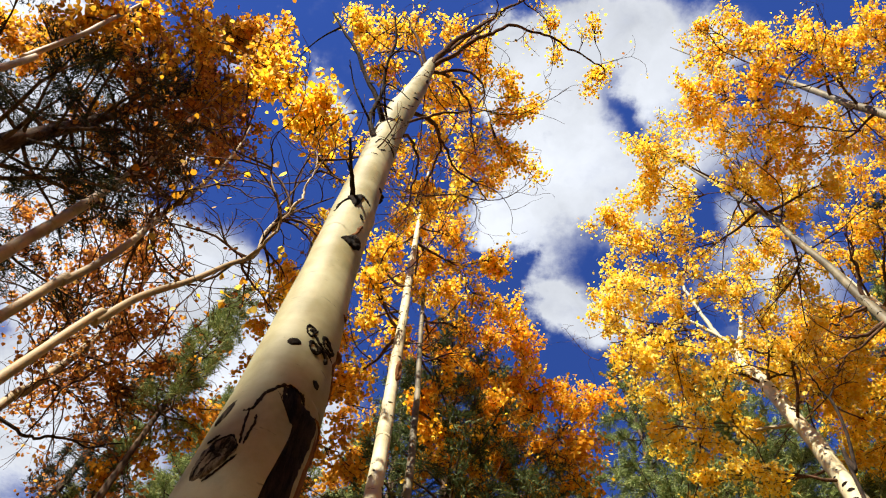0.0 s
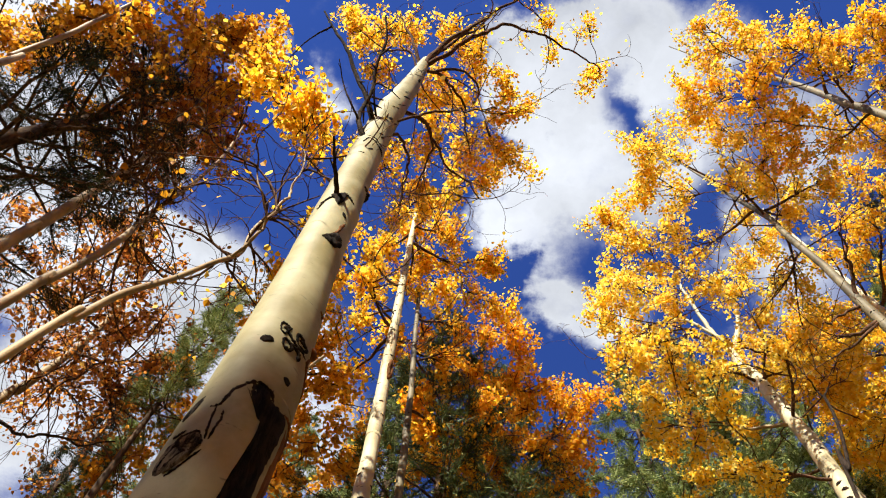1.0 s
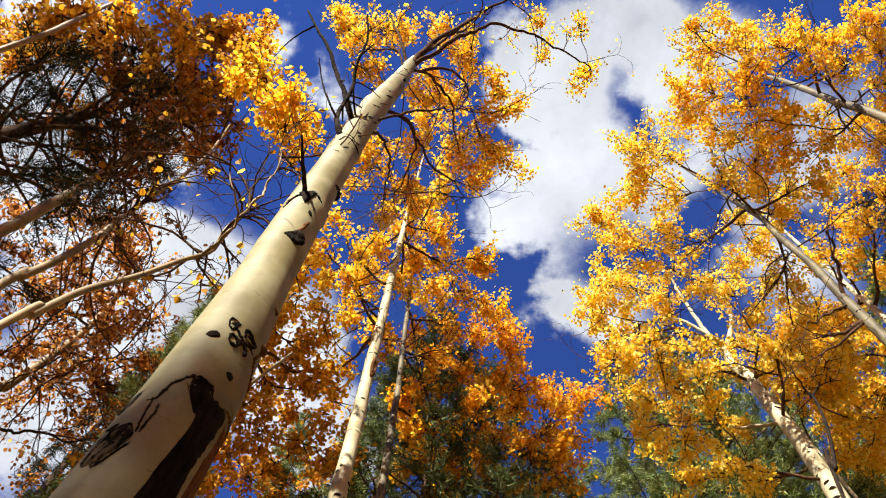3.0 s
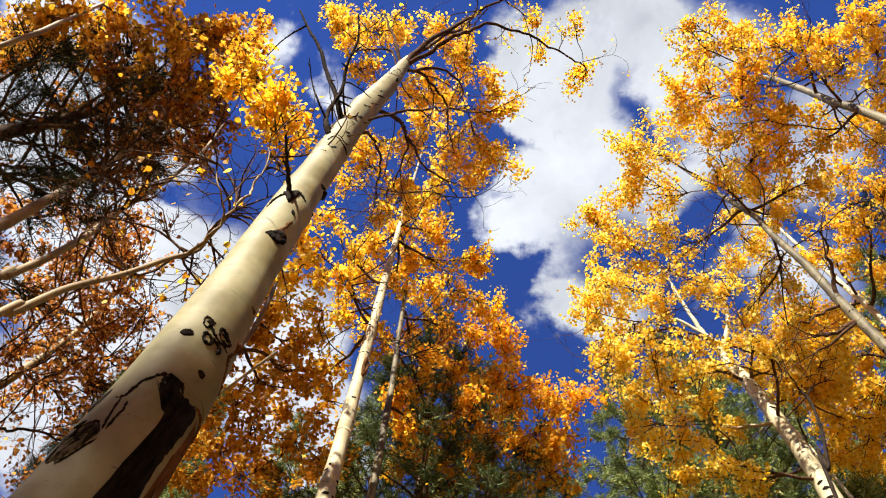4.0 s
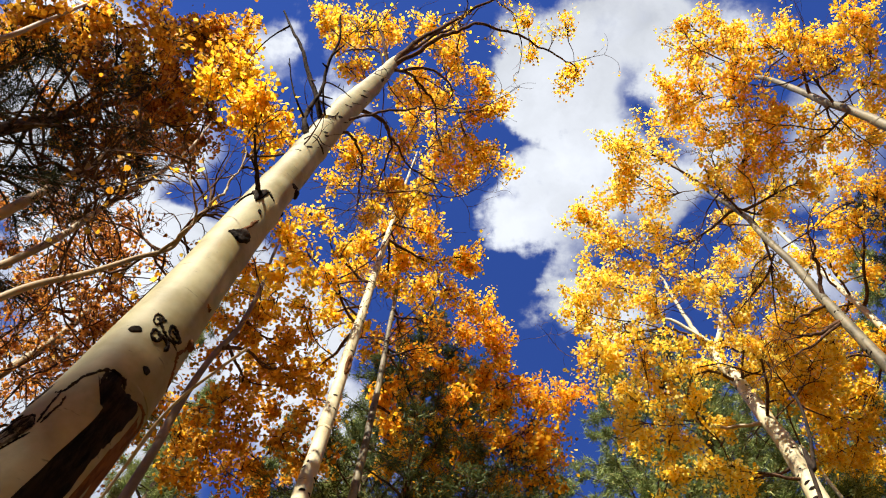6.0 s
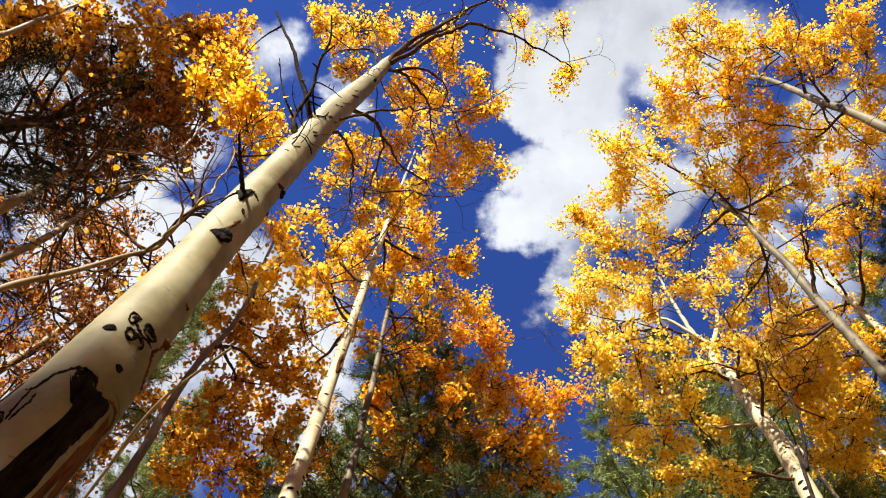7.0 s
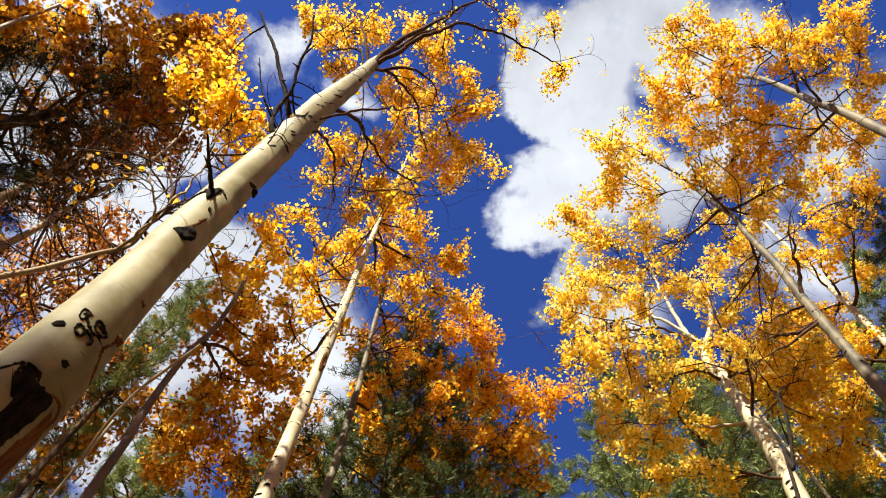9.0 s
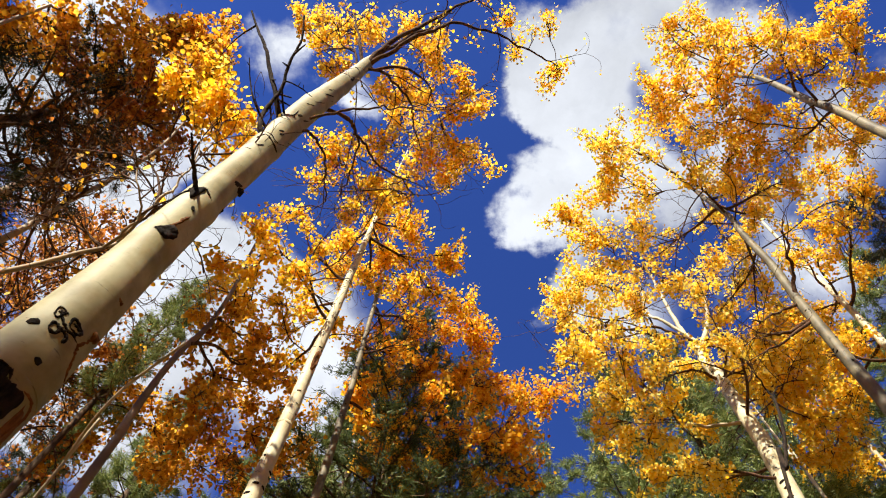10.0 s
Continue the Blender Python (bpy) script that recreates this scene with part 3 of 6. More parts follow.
def far_woods(name, label, material, count, seed):
    """The wood that closes the place all round, low over the horizon."""
    rng = np.random.default_rng(seed)
    spots, stems = [], Wood()
    for _ in range(count):
        a, r = rng.uniform(0, 2 * np.pi), rng.uniform(15, 34)
        x, y, h = r * np.cos(a), r * np.sin(a), rng.uniform(0.62, 0.76) * r ** 0.98
        h = min(h, 17)
        stems.tube(np.array([[x, y, -0.1], [x, y, h * 0.5], [x, y, h * 0.97]]), [0.16, 0.1, 0.02], 6)
        z = rng.uniform(0.05, 1.0, 60) ** 0.8
        w = (0.5 + 1.4 * np.sin(np.pi * z ** 0.7))[:, None] * rng.normal(0, 0.55, (60, 2))
        spots.append(np.column_stack([x + w[:, 0], y + w[:, 1], z * h]))
    v, f = leaf_mesh(np.concatenate(spots), 0.85, rng, plain=True)
    tree = thing(name, (0, 0, 0), label, "woods")
    tagged(tree, kind="stuff")
    tagged(part("crowns", v, f, material, tree, "", False), kind="stuff")
    tagged(stems.part("stems", BARK_GREY, tree), kind="stuff")


far_woods("far_woods", "distant golden aspen wood all around", LEAF_AMBER, 60, 71)
far_woods("far_pines", "distant dark green pine wood all around", NEEDLE_SHADED, 260, 72)


# ---- trees ----
MAIN_BOUGHS = [(-1.19, 0.81, 11.33, 0.33), (-1.38, 0.89, 10.65, 0.31), (-0.83, 0.82, 11.00, 0.27), (-1.84, 0.77, 11.85, 0.29), (-0.41, 0.81, 11.44, 0.24), (-0.11, 1.03, 11.73, 0.30), (0.16, 1.21, 10.94, 0.31), (0.47, 1.49, 10.81, 0.27), (0.69, 1.72, 10.44, 0.26), (0.32, 1.81, 10.50, 0.25), (-0.17, 1.86, 11.39, 0.28), (-0.35, 1.46, 11.08, 0.33), (-0.61, 2.19, 11.60, 0.33), (-0.07, 2.27, 10.87, 0.27), (0.33, 2.21, 10.27, 0.32), (0.65, 2.56, 10.76, 0.25), (0.22, 2.75, 10.85, 0.32), (-0.22, 2.60, 10.86, 0.33), (-0.56, 2.23, 10.00, 0.27), (1.53, 0.77, 11.42, 0.17), (1.54, 1.50, 11.45, 0.18), (1.77, 1.38, 11.43, 0.17), (1.20, 1.16, 11.91, 0.18), (1.07, 0.74, 11.50, 0.17)]
MAIN_BOUGHS += [(-1.46, 2.74, 10.15, 0.24), (-0.74, 2.63, 9.84, 0.26), (-1.18, 2.43, 9.90, 0.23), (-1.49, 0.54, 9.54, 0.21), (-1.12, 2.20, 10.51, 0.26), (-0.72, 2.79, 9.64, 0.31), (-1.33, 2.21, 10.03, 0.24), (-0.96, 2.78, 9.34, 0.22), (-1.60, 2.77, 9.07, 0.23), (-0.29, 2.34, 8.86, 0.26), (-0.66, 1.62, 10.63, 0.28), (-1.19, 1.28, 10.28, 0.27)]
main_tree, main_line, main_r = aspen("aspen_tree", "tall cream-barked aspen with carved scars and golden leaves", [(-0.59, 1.23, 2.43), (-0.59, 1.23, 2.80), (-0.60, 1.22, 3.18), (-0.62, 1.21, 3.78), (-0.64, 1.18, 4.72), (-0.65, 1.18, 5.29), (-0.66, 1.16, 5.98), (-0.64, 1.11, 6.76), (-0.57, 1.06, 7.97), (-0.51, 0.98, 9.26)], [(-0.20, 0.174), (1.20, 0.154), (2.60, 0.144), (2.87, 0.138), (3.22, 0.125), (3.70, 0.114), (4.36, 0.109), (5.40, 0.105), (6.86, 0.108), (7.60, 0.096), (8.10, 0.084), (8.60, 0.072), (9.00, 0.062), (9.26, 0.046)], BARK_CREAM, LEAF_GOLD, limbs=[([(-0.47, 0.94, 8.82), (-0.27, 0.80, 9.65), (0.16, 0.60, 10.51), (0.67, 0.37, 11.38)], 0.036, BARK_TWIG), ([(-0.46, 0.93, 8.83), (-0.24, 0.83, 9.67), (0.09, 0.67, 10.54), (0.44, 0.48, 11.43)], 0.024, BARK_TWIG), ([(-0.45, 0.92, 8.84), (-0.14, 0.81, 9.24), (0.19, 0.71, 9.64), (0.51, 0.67, 10.02), (0.87, 0.79, 10.33), (1.29, 1.02, 10.61), (1.66, 1.25, 10.88)], 0.026, BARK_TWIG), ([(-0.40, 0.93, 8.83), (-0.28, 1.13, 9.00), (-0.20, 1.37, 9.15), (-0.13, 1.58, 9.30), (-0.09, 1.88, 9.43), (-0.00, 2.12, 9.58)], 0.018, BARK_TWIG), ([(-0.37, 0.88, 8.64), (-0.17, 1.05, 9.10), (-0.00, 1.23, 9.55), (0.08, 1.47, 9.97), (-0.04, 1.71, 10.38)], 0.018, BARK_TWIG), ([(-0.49, 1.07, 7.05), (-0.38, 1.27, 7.22), (-0.30, 1.50, 7.37), (-0.19, 1.72, 7.53), (-0.04, 1.93, 7.69), (0.10, 2.14, 7.85)], 0.016, BARK_TWIG), ([(-0.47, 1.06, 7.06), (-0.37, 1.31, 7.21), (-0.37, 1.62, 7.33), (-0.48, 1.92, 7.44), (-0.56, 2.09, 7.62)], 0.014, BARK_TWIG), ([(-0.53, 1.07, 6.40), (-0.36, 1.14, 6.74), (-0.19, 1.19, 7.08), (-0.01, 1.22, 7.43), (0.25, 1.24, 7.79)], 0.014, BARK_TWIG), ([(-0.57, 1.06, 6.19), (-0.53, 1.23, 6.48), (-0.52, 1.49, 6.72), (-0.57, 1.78, 6.96), (-0.66, 2.04, 7.20)], 0.013, BARK_TWIG), ([(-0.48, 0.91, 8.73), (-0.65, 0.80, 9.27), (-0.80, 0.66, 9.81), (-0.92, 0.53, 10.36)], 0.022, BARK_TWIG), ([(-0.50, 0.96, 8.49), (-0.64, 0.88, 8.95), (-0.95, 0.91, 9.35), (-1.29, 0.99, 9.72)], 0.014, BARK_TWIG)], boughs=MAIN_BOUGHS, seed=3, size=0.041, dense=0.85, trunk_sides=48, sprays=[((-0.51, 1.60, 8.46), (-0.59, 2.16, 8.23), 0.0070, 0.00), ((-0.42, 1.74, 8.41), (0.06, 1.77, 8.43), 0.0070, 0.00), ((-0.27, 1.94, 8.34), (-0.52, 2.38, 8.15), 0.0070, 0.00), ((-0.77, 1.94, 8.31), (-1.12, 2.21, 8.18), 0.0070, 0.00), ((-0.33, 1.47, 8.52), (-0.41, 1.94, 8.33), 0.0070, 0.00), ((-0.08, 1.43, 8.55), (0.35, 1.66, 8.49), 0.0070, 0.00), ((-0.03, 1.66, 8.46), (0.24, 2.10, 8.31), 0.0070, 0.00), ((0.07, 2.26, 8.24), (0.48, 2.16, 8.30), 0.0070, 0.00), ((-0.16, 1.27, 8.61), (0.40, 1.17, 8.68), 0.0070, 0.00), ((-0.67, 0.58, 8.85), (-1.03, 0.72, 8.77), 0.0070, 0.00), ((-0.50, 1.88, 8.35), (-0.88, 2.16, 8.22), 0.0070, 0.00), ((0.21, 0.65, 8.87), (0.34, 1.00, 8.75), 0.0070, 0.00), ((0.87, 0.79, 10.33), (1.10, 0.75, 10.60), 0.0080, 4.00), ((1.29, 1.02, 10.61), (1.45, 0.85, 10.85), 0.0080, 4.00), ((1.66, 1.25, 10.88), (1.80, 1.45, 10.95), 0.0070, 5.00)])

# scars, knots and dead branches of the main aspen
knot = bark_patch("knot", main_tree, main_line, main_r, [(2.43, -119), (2.46, -111), (2.47, -104), (2.48, -94), (2.46, -86), (2.43, -82), (2.41, -86), (2.37, -90), (2.34, -99), (2.32, -111), (2.34, -118), (2.38, -120)], SCAR_GREY, 0.003, 1, 0.04, "furrowed grey-black branch knot")
bark_stroke("knot_fold", main_tree, main_line, main_r, [(2.46, -88), (2.44, -85), (2.42, -87), (2.40, -93), (2.41, -101), (2.43, -107), (2.46, -108), (2.47, -102), (2.48, -94), (2.46, -88)], 0.009, SCAR_BLACK, 51, under=knot)
bark_stroke("knot_fold", main_tree, main_line, main_r, [(2.46, -90), (2.44, -88), (2.42, -90), (2.42, -94), (2.42, -100), (2.43, -103), (2.45, -103), (2.46, -100), (2.46, -94), (2.46, -90)], 0.008, SCAR_GREY, 52, under=knot)
bark_stroke("knot_fold", main_tree, main_line, main_r, [(2.45, -92), (2.44, -91), (2.43, -93), (2.43, -95), (2.43, -98), (2.44, -100), (2.44, -100), (2.45, -98), (2.45, -95), (2.45, -92)], 0.006, SCAR_BLACK, 53, under=knot)
bark_stroke("knot_fold", main_tree, main_line, main_r, [(2.44, -94), (2.44, -94), (2.44, -94), (2.43, -95), (2.43, -97), (2.44, -97), (2.44, -97), (2.44, -97), (2.45, -95), (2.44, -94)], 0.006, SCAR_GREY, 54, under=knot)
bark_stroke("knot_fold", main_tree, main_line, main_r, [(2.33, -114), (2.37, -113), (2.41, -111), (2.44, -105)], 0.008, SCAR_BLACK, 55, under=knot)
bark_stroke("knot_fold", main_tree, main_line, main_r, [(2.33, -109), (2.36, -105), (2.39, -100), (2.40, -96)], 0.007, SCAR_BLACK, 56, under=knot)
bark_stroke("knot_fold", main_tree, main_line, main_r, [(2.32, -104), (2.35, -98), (2.39, -91), (2.42, -84)], 0.010, SCAR_GREY, 57, under=knot)
bark_stroke("knot_fold", main_tree, main_line, main_r, [(2.31, -100), (2.34, -93), (2.38, -86), (2.41, -81)], 0.006, SCAR_BLACK, 58, under=knot)
bark_stroke("knot_fold", main_tree, main_line, main_r, [(2.47, -119), (2.48, -114), (2.49, -107)], 0.006, SCAR_BLACK, 59, under=knot)
scar = bark_patch("scar", main_tree, main_line, main_r, [(2.71, -74), (2.74, -67), (2.75, -56), (2.74, -46), (2.71, -41), (2.71, -30), (2.72, -15), (2.70, -4), (2.62, -6), (2.54, -9), (2.46, -12), (2.36, -12), (2.28, -13), (2.19, -49), (2.26, -47), (2.35, -47), (2.41, -45), (2.47, -43), (2.55, -41), (2.62, -44), (2.68, -52), (2.70, -61), (2.70, -69)], SCAR_BLACK, 0.003, 2, 0.05, "large black weathered bark scar")
bark_patch("scar_wood", main_tree, main_line, main_r, [(2.71, 1), (2.62, 0), (2.50, -4), (2.36, -7), (2.22, -9), (2.08, -6), (2.08, 28), (2.22, 33), (2.40, 30), (2.56, 26), (2.68, 20)], SCAR_BROWN, 0.002, 3, 0.05, "bare reddish-brown wood")
bark_stroke("scar_ridge", main_tree, main_line, main_r, [(2.72, -74), (2.68, -83), (2.64, -86), (2.60, -88), (2.59, -98)], 0.010, SCAR_BLACK, 60, under=scar)
bark_stroke("scar_ridge", main_tree, main_line, main_r, [(2.70, -81), (2.66, -84), (2.63, -83)], 0.006, SCAR_BLACK, 61, under=scar)
bark_stroke("scar_ridge", main_tree, main_line, main_r, [(2.59, -90), (2.55, -89), (2.49, -86), (2.45, -83)], 0.007, SCAR_BLACK, 62, under=scar)
bark_stroke("scar_ridge", main_tree, main_line, main_r, [(2.58, -82), (2.54, -79), (2.50, -80), (2.45, -80)], 0.007, SCAR_BLACK, 63, under=scar)
bark_stroke("scar_rim", main_tree, main_line, main_r, [(2.67, -84), (2.71, -75), (2.74, -65), (2.74, -54), (2.73, -44), (2.70, -37)], 0.012, SCAR_BLACK, 64, under=scar)
bark_stroke("scar_rim", main_tree, main_line, main_r, [(2.72, -15), (2.73, 5), (2.69, 18), (2.58, 11)], 0.012, SCAR_BROWN, 65, under=scar)
bark_patch("lens_scar", main_tree, main_line, main_r, [(2.98, -68), (2.97, -71), (2.96, -79), (2.97, -86), (2.99, -87), (3.00, -81), (3.00, -73)], SCAR_BLACK, 0.005, 4, 0.08, "small dark lens-shaped scar")
CARVED = [
    ([(3.06, -66), (3.10, -69), (3.11, -63), (3.095, -55), (3.07, -57), (3.05, -59), (3.06, -66)], 0.008, SCAR_BLACK),
    ([(3.08, -64), (3.09, -61), (3.08, -59)], 0.008, SCAR_GREY),
    ([(3.096, -63), (3.07, -56), (3.045, -47), (3.027, -34), (3.034, -24), (3.029, -11)], 0.011, SCAR_BLACK),
    ([(2.985, -56), (3.018, -57), (3.015, -47), (2.992, -42), (2.97, -47), (2.985, -56)], 0.013, SCAR_BLACK),
    ([(3.012, -47), (3.01, -37), (2.997, -28), (2.964, -28)], 0.014, SCAR_BLACK),
    ([(3.049, -37), (3.092, -40), (3.093, -30), (3.079, -16), (3.05, -21), (3.049, -37)], 0.012, SCAR_BLACK),
    ([(3.075, -34), (3.075, -27), (3.068, -22)], 0.012, SCAR_BLACK),
    ([(3.133, 3), (3.095, 3), (3.032, -5), (2.984, 4), (2.939, 15), (2.93, 42)], 0.012, SCAR_BROWN),
    ([(3.125, -1), (3.145, 11)], 0.030, SCAR_BROWN),
    ([(3.375, -12), (3.369, 2)], 0.020, SCAR_BROWN),
    ([(3.099, -52), (3.093, -58)], 0.008, SCAR_BLACK),
]
for i, (marks, broad, tissue) in enumerate(CARVED):
    bark_stroke("carving", main_tree, main_line, main_r, marks, broad, tissue, 66 + i)
bark_patch("fleck", main_tree, main_line, main_r, [(2.85, -29), (2.84, -26), (2.82, -28), (2.82, -33), (2.83, -37), (2.84, -38), (2.85, -34)], SCAR_BLACK, 0.003, 5, 0.12)
bark_patch("smear", main_tree, main_line, main_r, [(2.66, -113), (2.63, -112), (2.58, -116), (2.56, -124), (2.58, -129), (2.61, -126), (2.65, -119)], SCAR_GREY, 0.001, 6, 0.12)
bark_stroke("brow", main_tree, main_line, main_r, [(4.29, -119), (4.39, -108), (4.45, -87), (4.51, -61), (4.48, -42), (4.45, -18)], 0.012, SCAR_BLACK, 75)
bark_patch("branch_scar", main_tree, main_line, main_r, [(4.46, -98), (4.49, -79), (4.52, -59), (4.41, -60), (4.34, -68), (4.40, -83)], SCAR_BLACK, 0.008, 7, 0.12)
bark_patch("branch_scar", main_tree, main_line, main_r, [(3.93, -74), (3.97, -60), (4.02, -41), (3.98, -19), (3.89, -36), (3.90, -57)], SCAR_BLACK, 0.010, 8, 0.12)
bark_stroke("short_stub", main_tree, main_line, main_r, [(3.97, -49), (4.07, -42), (4.19, -34)], 0.016, SCAR_BROWN, 76, "short brown broken stub")
bark_stroke("ring_line", main_tree, main_line, main_r, [(5.78, -93), (5.76, -64), (5.72, -35), (5.79, 6)], 0.010, SCAR_BLACK, 77)
bark_stroke("ring_line", main_tree, main_line, main_r, [(6.80, -44), (6.98, -13), (7.45, 41)], 0.006, SCAR_BLACK, 78)
bark_patch("fleck", main_tree, main_line, main_r, [(5.92, -28), (5.89, -31), (5.86, -38), (5.86, -43), (5.88, -43), (5.90, -38), (5.92, -32)], SCAR_BLACK, 0.002, 9, 0.12)
bark_patch("fleck", main_tree, main_line, main_r, [(5.95, -37), (5.93, -40), (5.90, -48), (5.90, -54), (5.92, -54), (5.94, -48), (5.96, -40)], SCAR_BLACK, 0.002, 10, 0.12)
bark_patch("fleck", main_tree, main_line, main_r, [(5.52, -49), (5.50, -52), (5.47, -60), (5.47, -67), (5.49, -67), (5.51, -61), (5.53, -53)], SCAR_BLACK, 0.002, 11, 0.12)
bark_patch("fleck", main_tree, main_line, main_r, [(6.40, -30), (6.37, -35), (6.34, -43), (6.35, -49), (6.37, -49), (6.40, -42), (6.41, -34)], SCAR_BLACK, 0.002, 12, 0.12)
bark_patch("fleck", main_tree, main_line, main_r, [(8.05, -12), (7.96, -12), (7.89, -21), (7.90, -29), (7.97, -33), (8.06, -29), (8.09, -20)], SCAR_BLACK, 0.002, 13, 0.12)
bark_patch("fleck", main_tree, main_line, main_r, [(4.89, -4), (4.94, 13), (4.89, 8), (4.82, -8), (4.82, -19), (4.84, -22), (4.86, -17)], SCAR_BLACK, 0.002, 14, 0.12)
bark_patch("fleck", main_tree, main_line, main_r, [(7.41, -22), (7.35, -28), (7.27, -41), (7.25, -51), (7.28, -52), (7.33, -43), (7.39, -30)], SCAR_BLACK, 0.002, 15, 0.12)
bark_patch("fleck", main_tree, main_line, main_r, [(6.51, 6), (6.47, 2), (6.41, -7), (6.38, -14), (6.39, -15), (6.43, -9), (6.48, -0)], SCAR_BLACK, 0.002, 16, 0.12)
bark_patch("fleck", main_tree, main_line, main_r, [(4.28, -41), (4.26, -37), (4.25, -37), (4.25, -42), (4.26, -48), (4.28, -50), (4.29, -47)], SCAR_BLACK, 0.002, 17, 0.12)
bark_patch("fleck", main_tree, main_line, main_r, [(3.00, -90), (3.00, -91), (3.00, -92), (3.00, -94), (3.00, -94), (3.00, -93), (3.00, -91)], SCAR_BLACK, 0.002, 18, 0.12)
bark_patch("fleck", main_tree, main_line, main_r, [(2.82, -83), (2.82, -83), (2.82, -85), (2.82, -86), (2.82, -86), (2.82, -85), (2.82, -84)], SCAR_BLACK, 0.002, 19, 0.12)
bark_patch("fleck", main_tree, main_line, main_r, [(2.77, -74), (2.77, -74), (2.76, -74), (2.77, -75), (2.77, -76), (2.78, -76), (2.77, -75)], SCAR_BLACK, 0.002, 20, 0.12)
CREASES = [
    ([(7.099, -48), (7.199, -22), (7.485, 38)], 0.014),
    ([(7.045, -27), (7.205, 8)], 0.010),
    ([(6.254, -66), (6.33, -58), (6.431, -58)], 0.010),
    ([(6.33, -58), (6.252, -50)], 0.008),
    ([(5.727, -80), (5.687, -53), (5.652, -22), (5.659, 4)], 0.013),
    ([(5.616, -93), (5.676, -87), (5.733, -77)], 0.010),
    ([(4.486, -4), (4.623, 34), (4.562, 33)], 0.010),
    ([(6.654, -59), (6.732, -31)], 0.008),
    ([(5.366, -93), (5.349, -71)], 0.010),
    ([(8.39, -81), (8.342, -45), (8.305, -17)], 0.009),
]
for i, (marks, broad) in enumerate(CREASES):
    bark_stroke("crease", main_tree, main_line, main_r, marks, broad, SCAR_BLACK, 120 + i)
bark_patch("side_knot", main_tree, main_line, main_r, [(5.02, 48), (4.97, 47), (4.93, 46), (4.93, 47), (4.85, 18), (4.86, 5), (4.91, 15)], SCAR_BLACK, 0.012, 21, 0.12)
bare_branch("dead_branch", main_tree, [(-0.63, 1.12, 4.50), (-0.63, 1.03, 4.51), (-0.64, 0.92, 4.54), (-0.64, 0.80, 4.57)], 0.016, BARK_DEAD, 81, "broken black branch stub")
bare_branch("dead_branch", main_tree, [(-0.67, 1.09, 5.69), (-0.72, 1.04, 5.87), (-0.76, 1.00, 6.04), (-0.75, 0.95, 6.22), (-0.71, 0.86, 6.42), (-0.70, 0.70, 6.65), (-0.65, 0.54, 6.87), (-0.68, 0.37, 7.10)], 0.022, BARK_DEAD, 82, "bare black dead branch")
bare_branch("dead_branch", main_tree, [(-0.73, 0.97, 5.89), (-0.81, 0.90, 6.06), (-0.89, 0.80, 6.24), (-0.95, 0.64, 6.44)], 0.010, BARK_DEAD, 83, "bare black dead branch")
bare_branch("dead_branch", main_tree, [(-0.64, 1.00, 6.10), (-0.74, 0.93, 6.36), (-0.86, 0.80, 6.64), (-0.98, 0.62, 6.94), (-1.13, 0.49, 7.22), (-1.26, 0.36, 7.50)], 0.024, BARK_DEAD, 84, "bare black dead branch")
bare_branch("dead_branch", main_tree, [(-1.15, 0.47, 7.25), (-1.30, 0.54, 7.35), (-1.46, 0.64, 7.45), (-1.65, 0.81, 7.51)], 0.009, BARK_DEAD, 85, "bare black dead branch")
bare_branch("dead_branch", main_tree, [(-0.73, 0.88, 6.25), (-0.69, 0.83, 6.38), (-0.60, 0.86, 6.48), (-0.52, 0.95, 6.56)], 0.009, BARK_DEAD, 86, "bare black dead branch")

SLIM_BOUGHS = [(-0.51, 3.10, 10.47, 0.27), (-0.90, 3.65, 10.94, 0.26), (-0.34, 3.60, 10.72, 0.32), (-0.06, 3.83, 10.11, 0.24), (0.32, 3.81, 10.26, 0.30), (-0.65, 4.00, 10.49, 0.26), (-1.20, 3.72, 10.40, 0.31), (-0.91, 4.16, 10.23, 0.31), (-0.40, 4.58, 10.80, 0.33), (0.13, 4.37, 10.18, 0.26), (0.53, 4.49, 10.09, 0.29), (-1.40, 4.31, 10.75, 0.34), (-1.05, 2.93, 7.62, 0.14), (-1.54, 3.45, 8.61, 0.19), (-1.57, 2.88, 7.62, 0.16), (-1.16, 3.59, 8.03, 0.15), (-1.50, 3.96, 8.30, 0.16), (-1.75, 3.44, 7.90, 0.17), (-1.59, 2.87, 8.20, 0.18), (-2.10, 3.41, 8.49, 0.21), (-0.86, 3.56, 7.72, 0.17), (-1.25, 2.96, 8.64, 0.17), (-1.25, 2.62, 7.58, 0.18), (-1.60, 2.57, 8.09, 0.16)]
SLIM_BOUGHS += [(-2.10, 3.89, 8.56, 0.19), (-2.16, 3.35, 8.05, 0.19), (-1.88, 2.79, 7.53, 0.17), (-2.25, 3.57, 7.79, 0.14), (-2.05, 4.08, 8.09, 0.20), (-1.02, 3.18, 7.73, 0.17), (-1.27, 3.96, 7.56, 0.18), (-1.63, 3.64, 8.40, 0.16)]
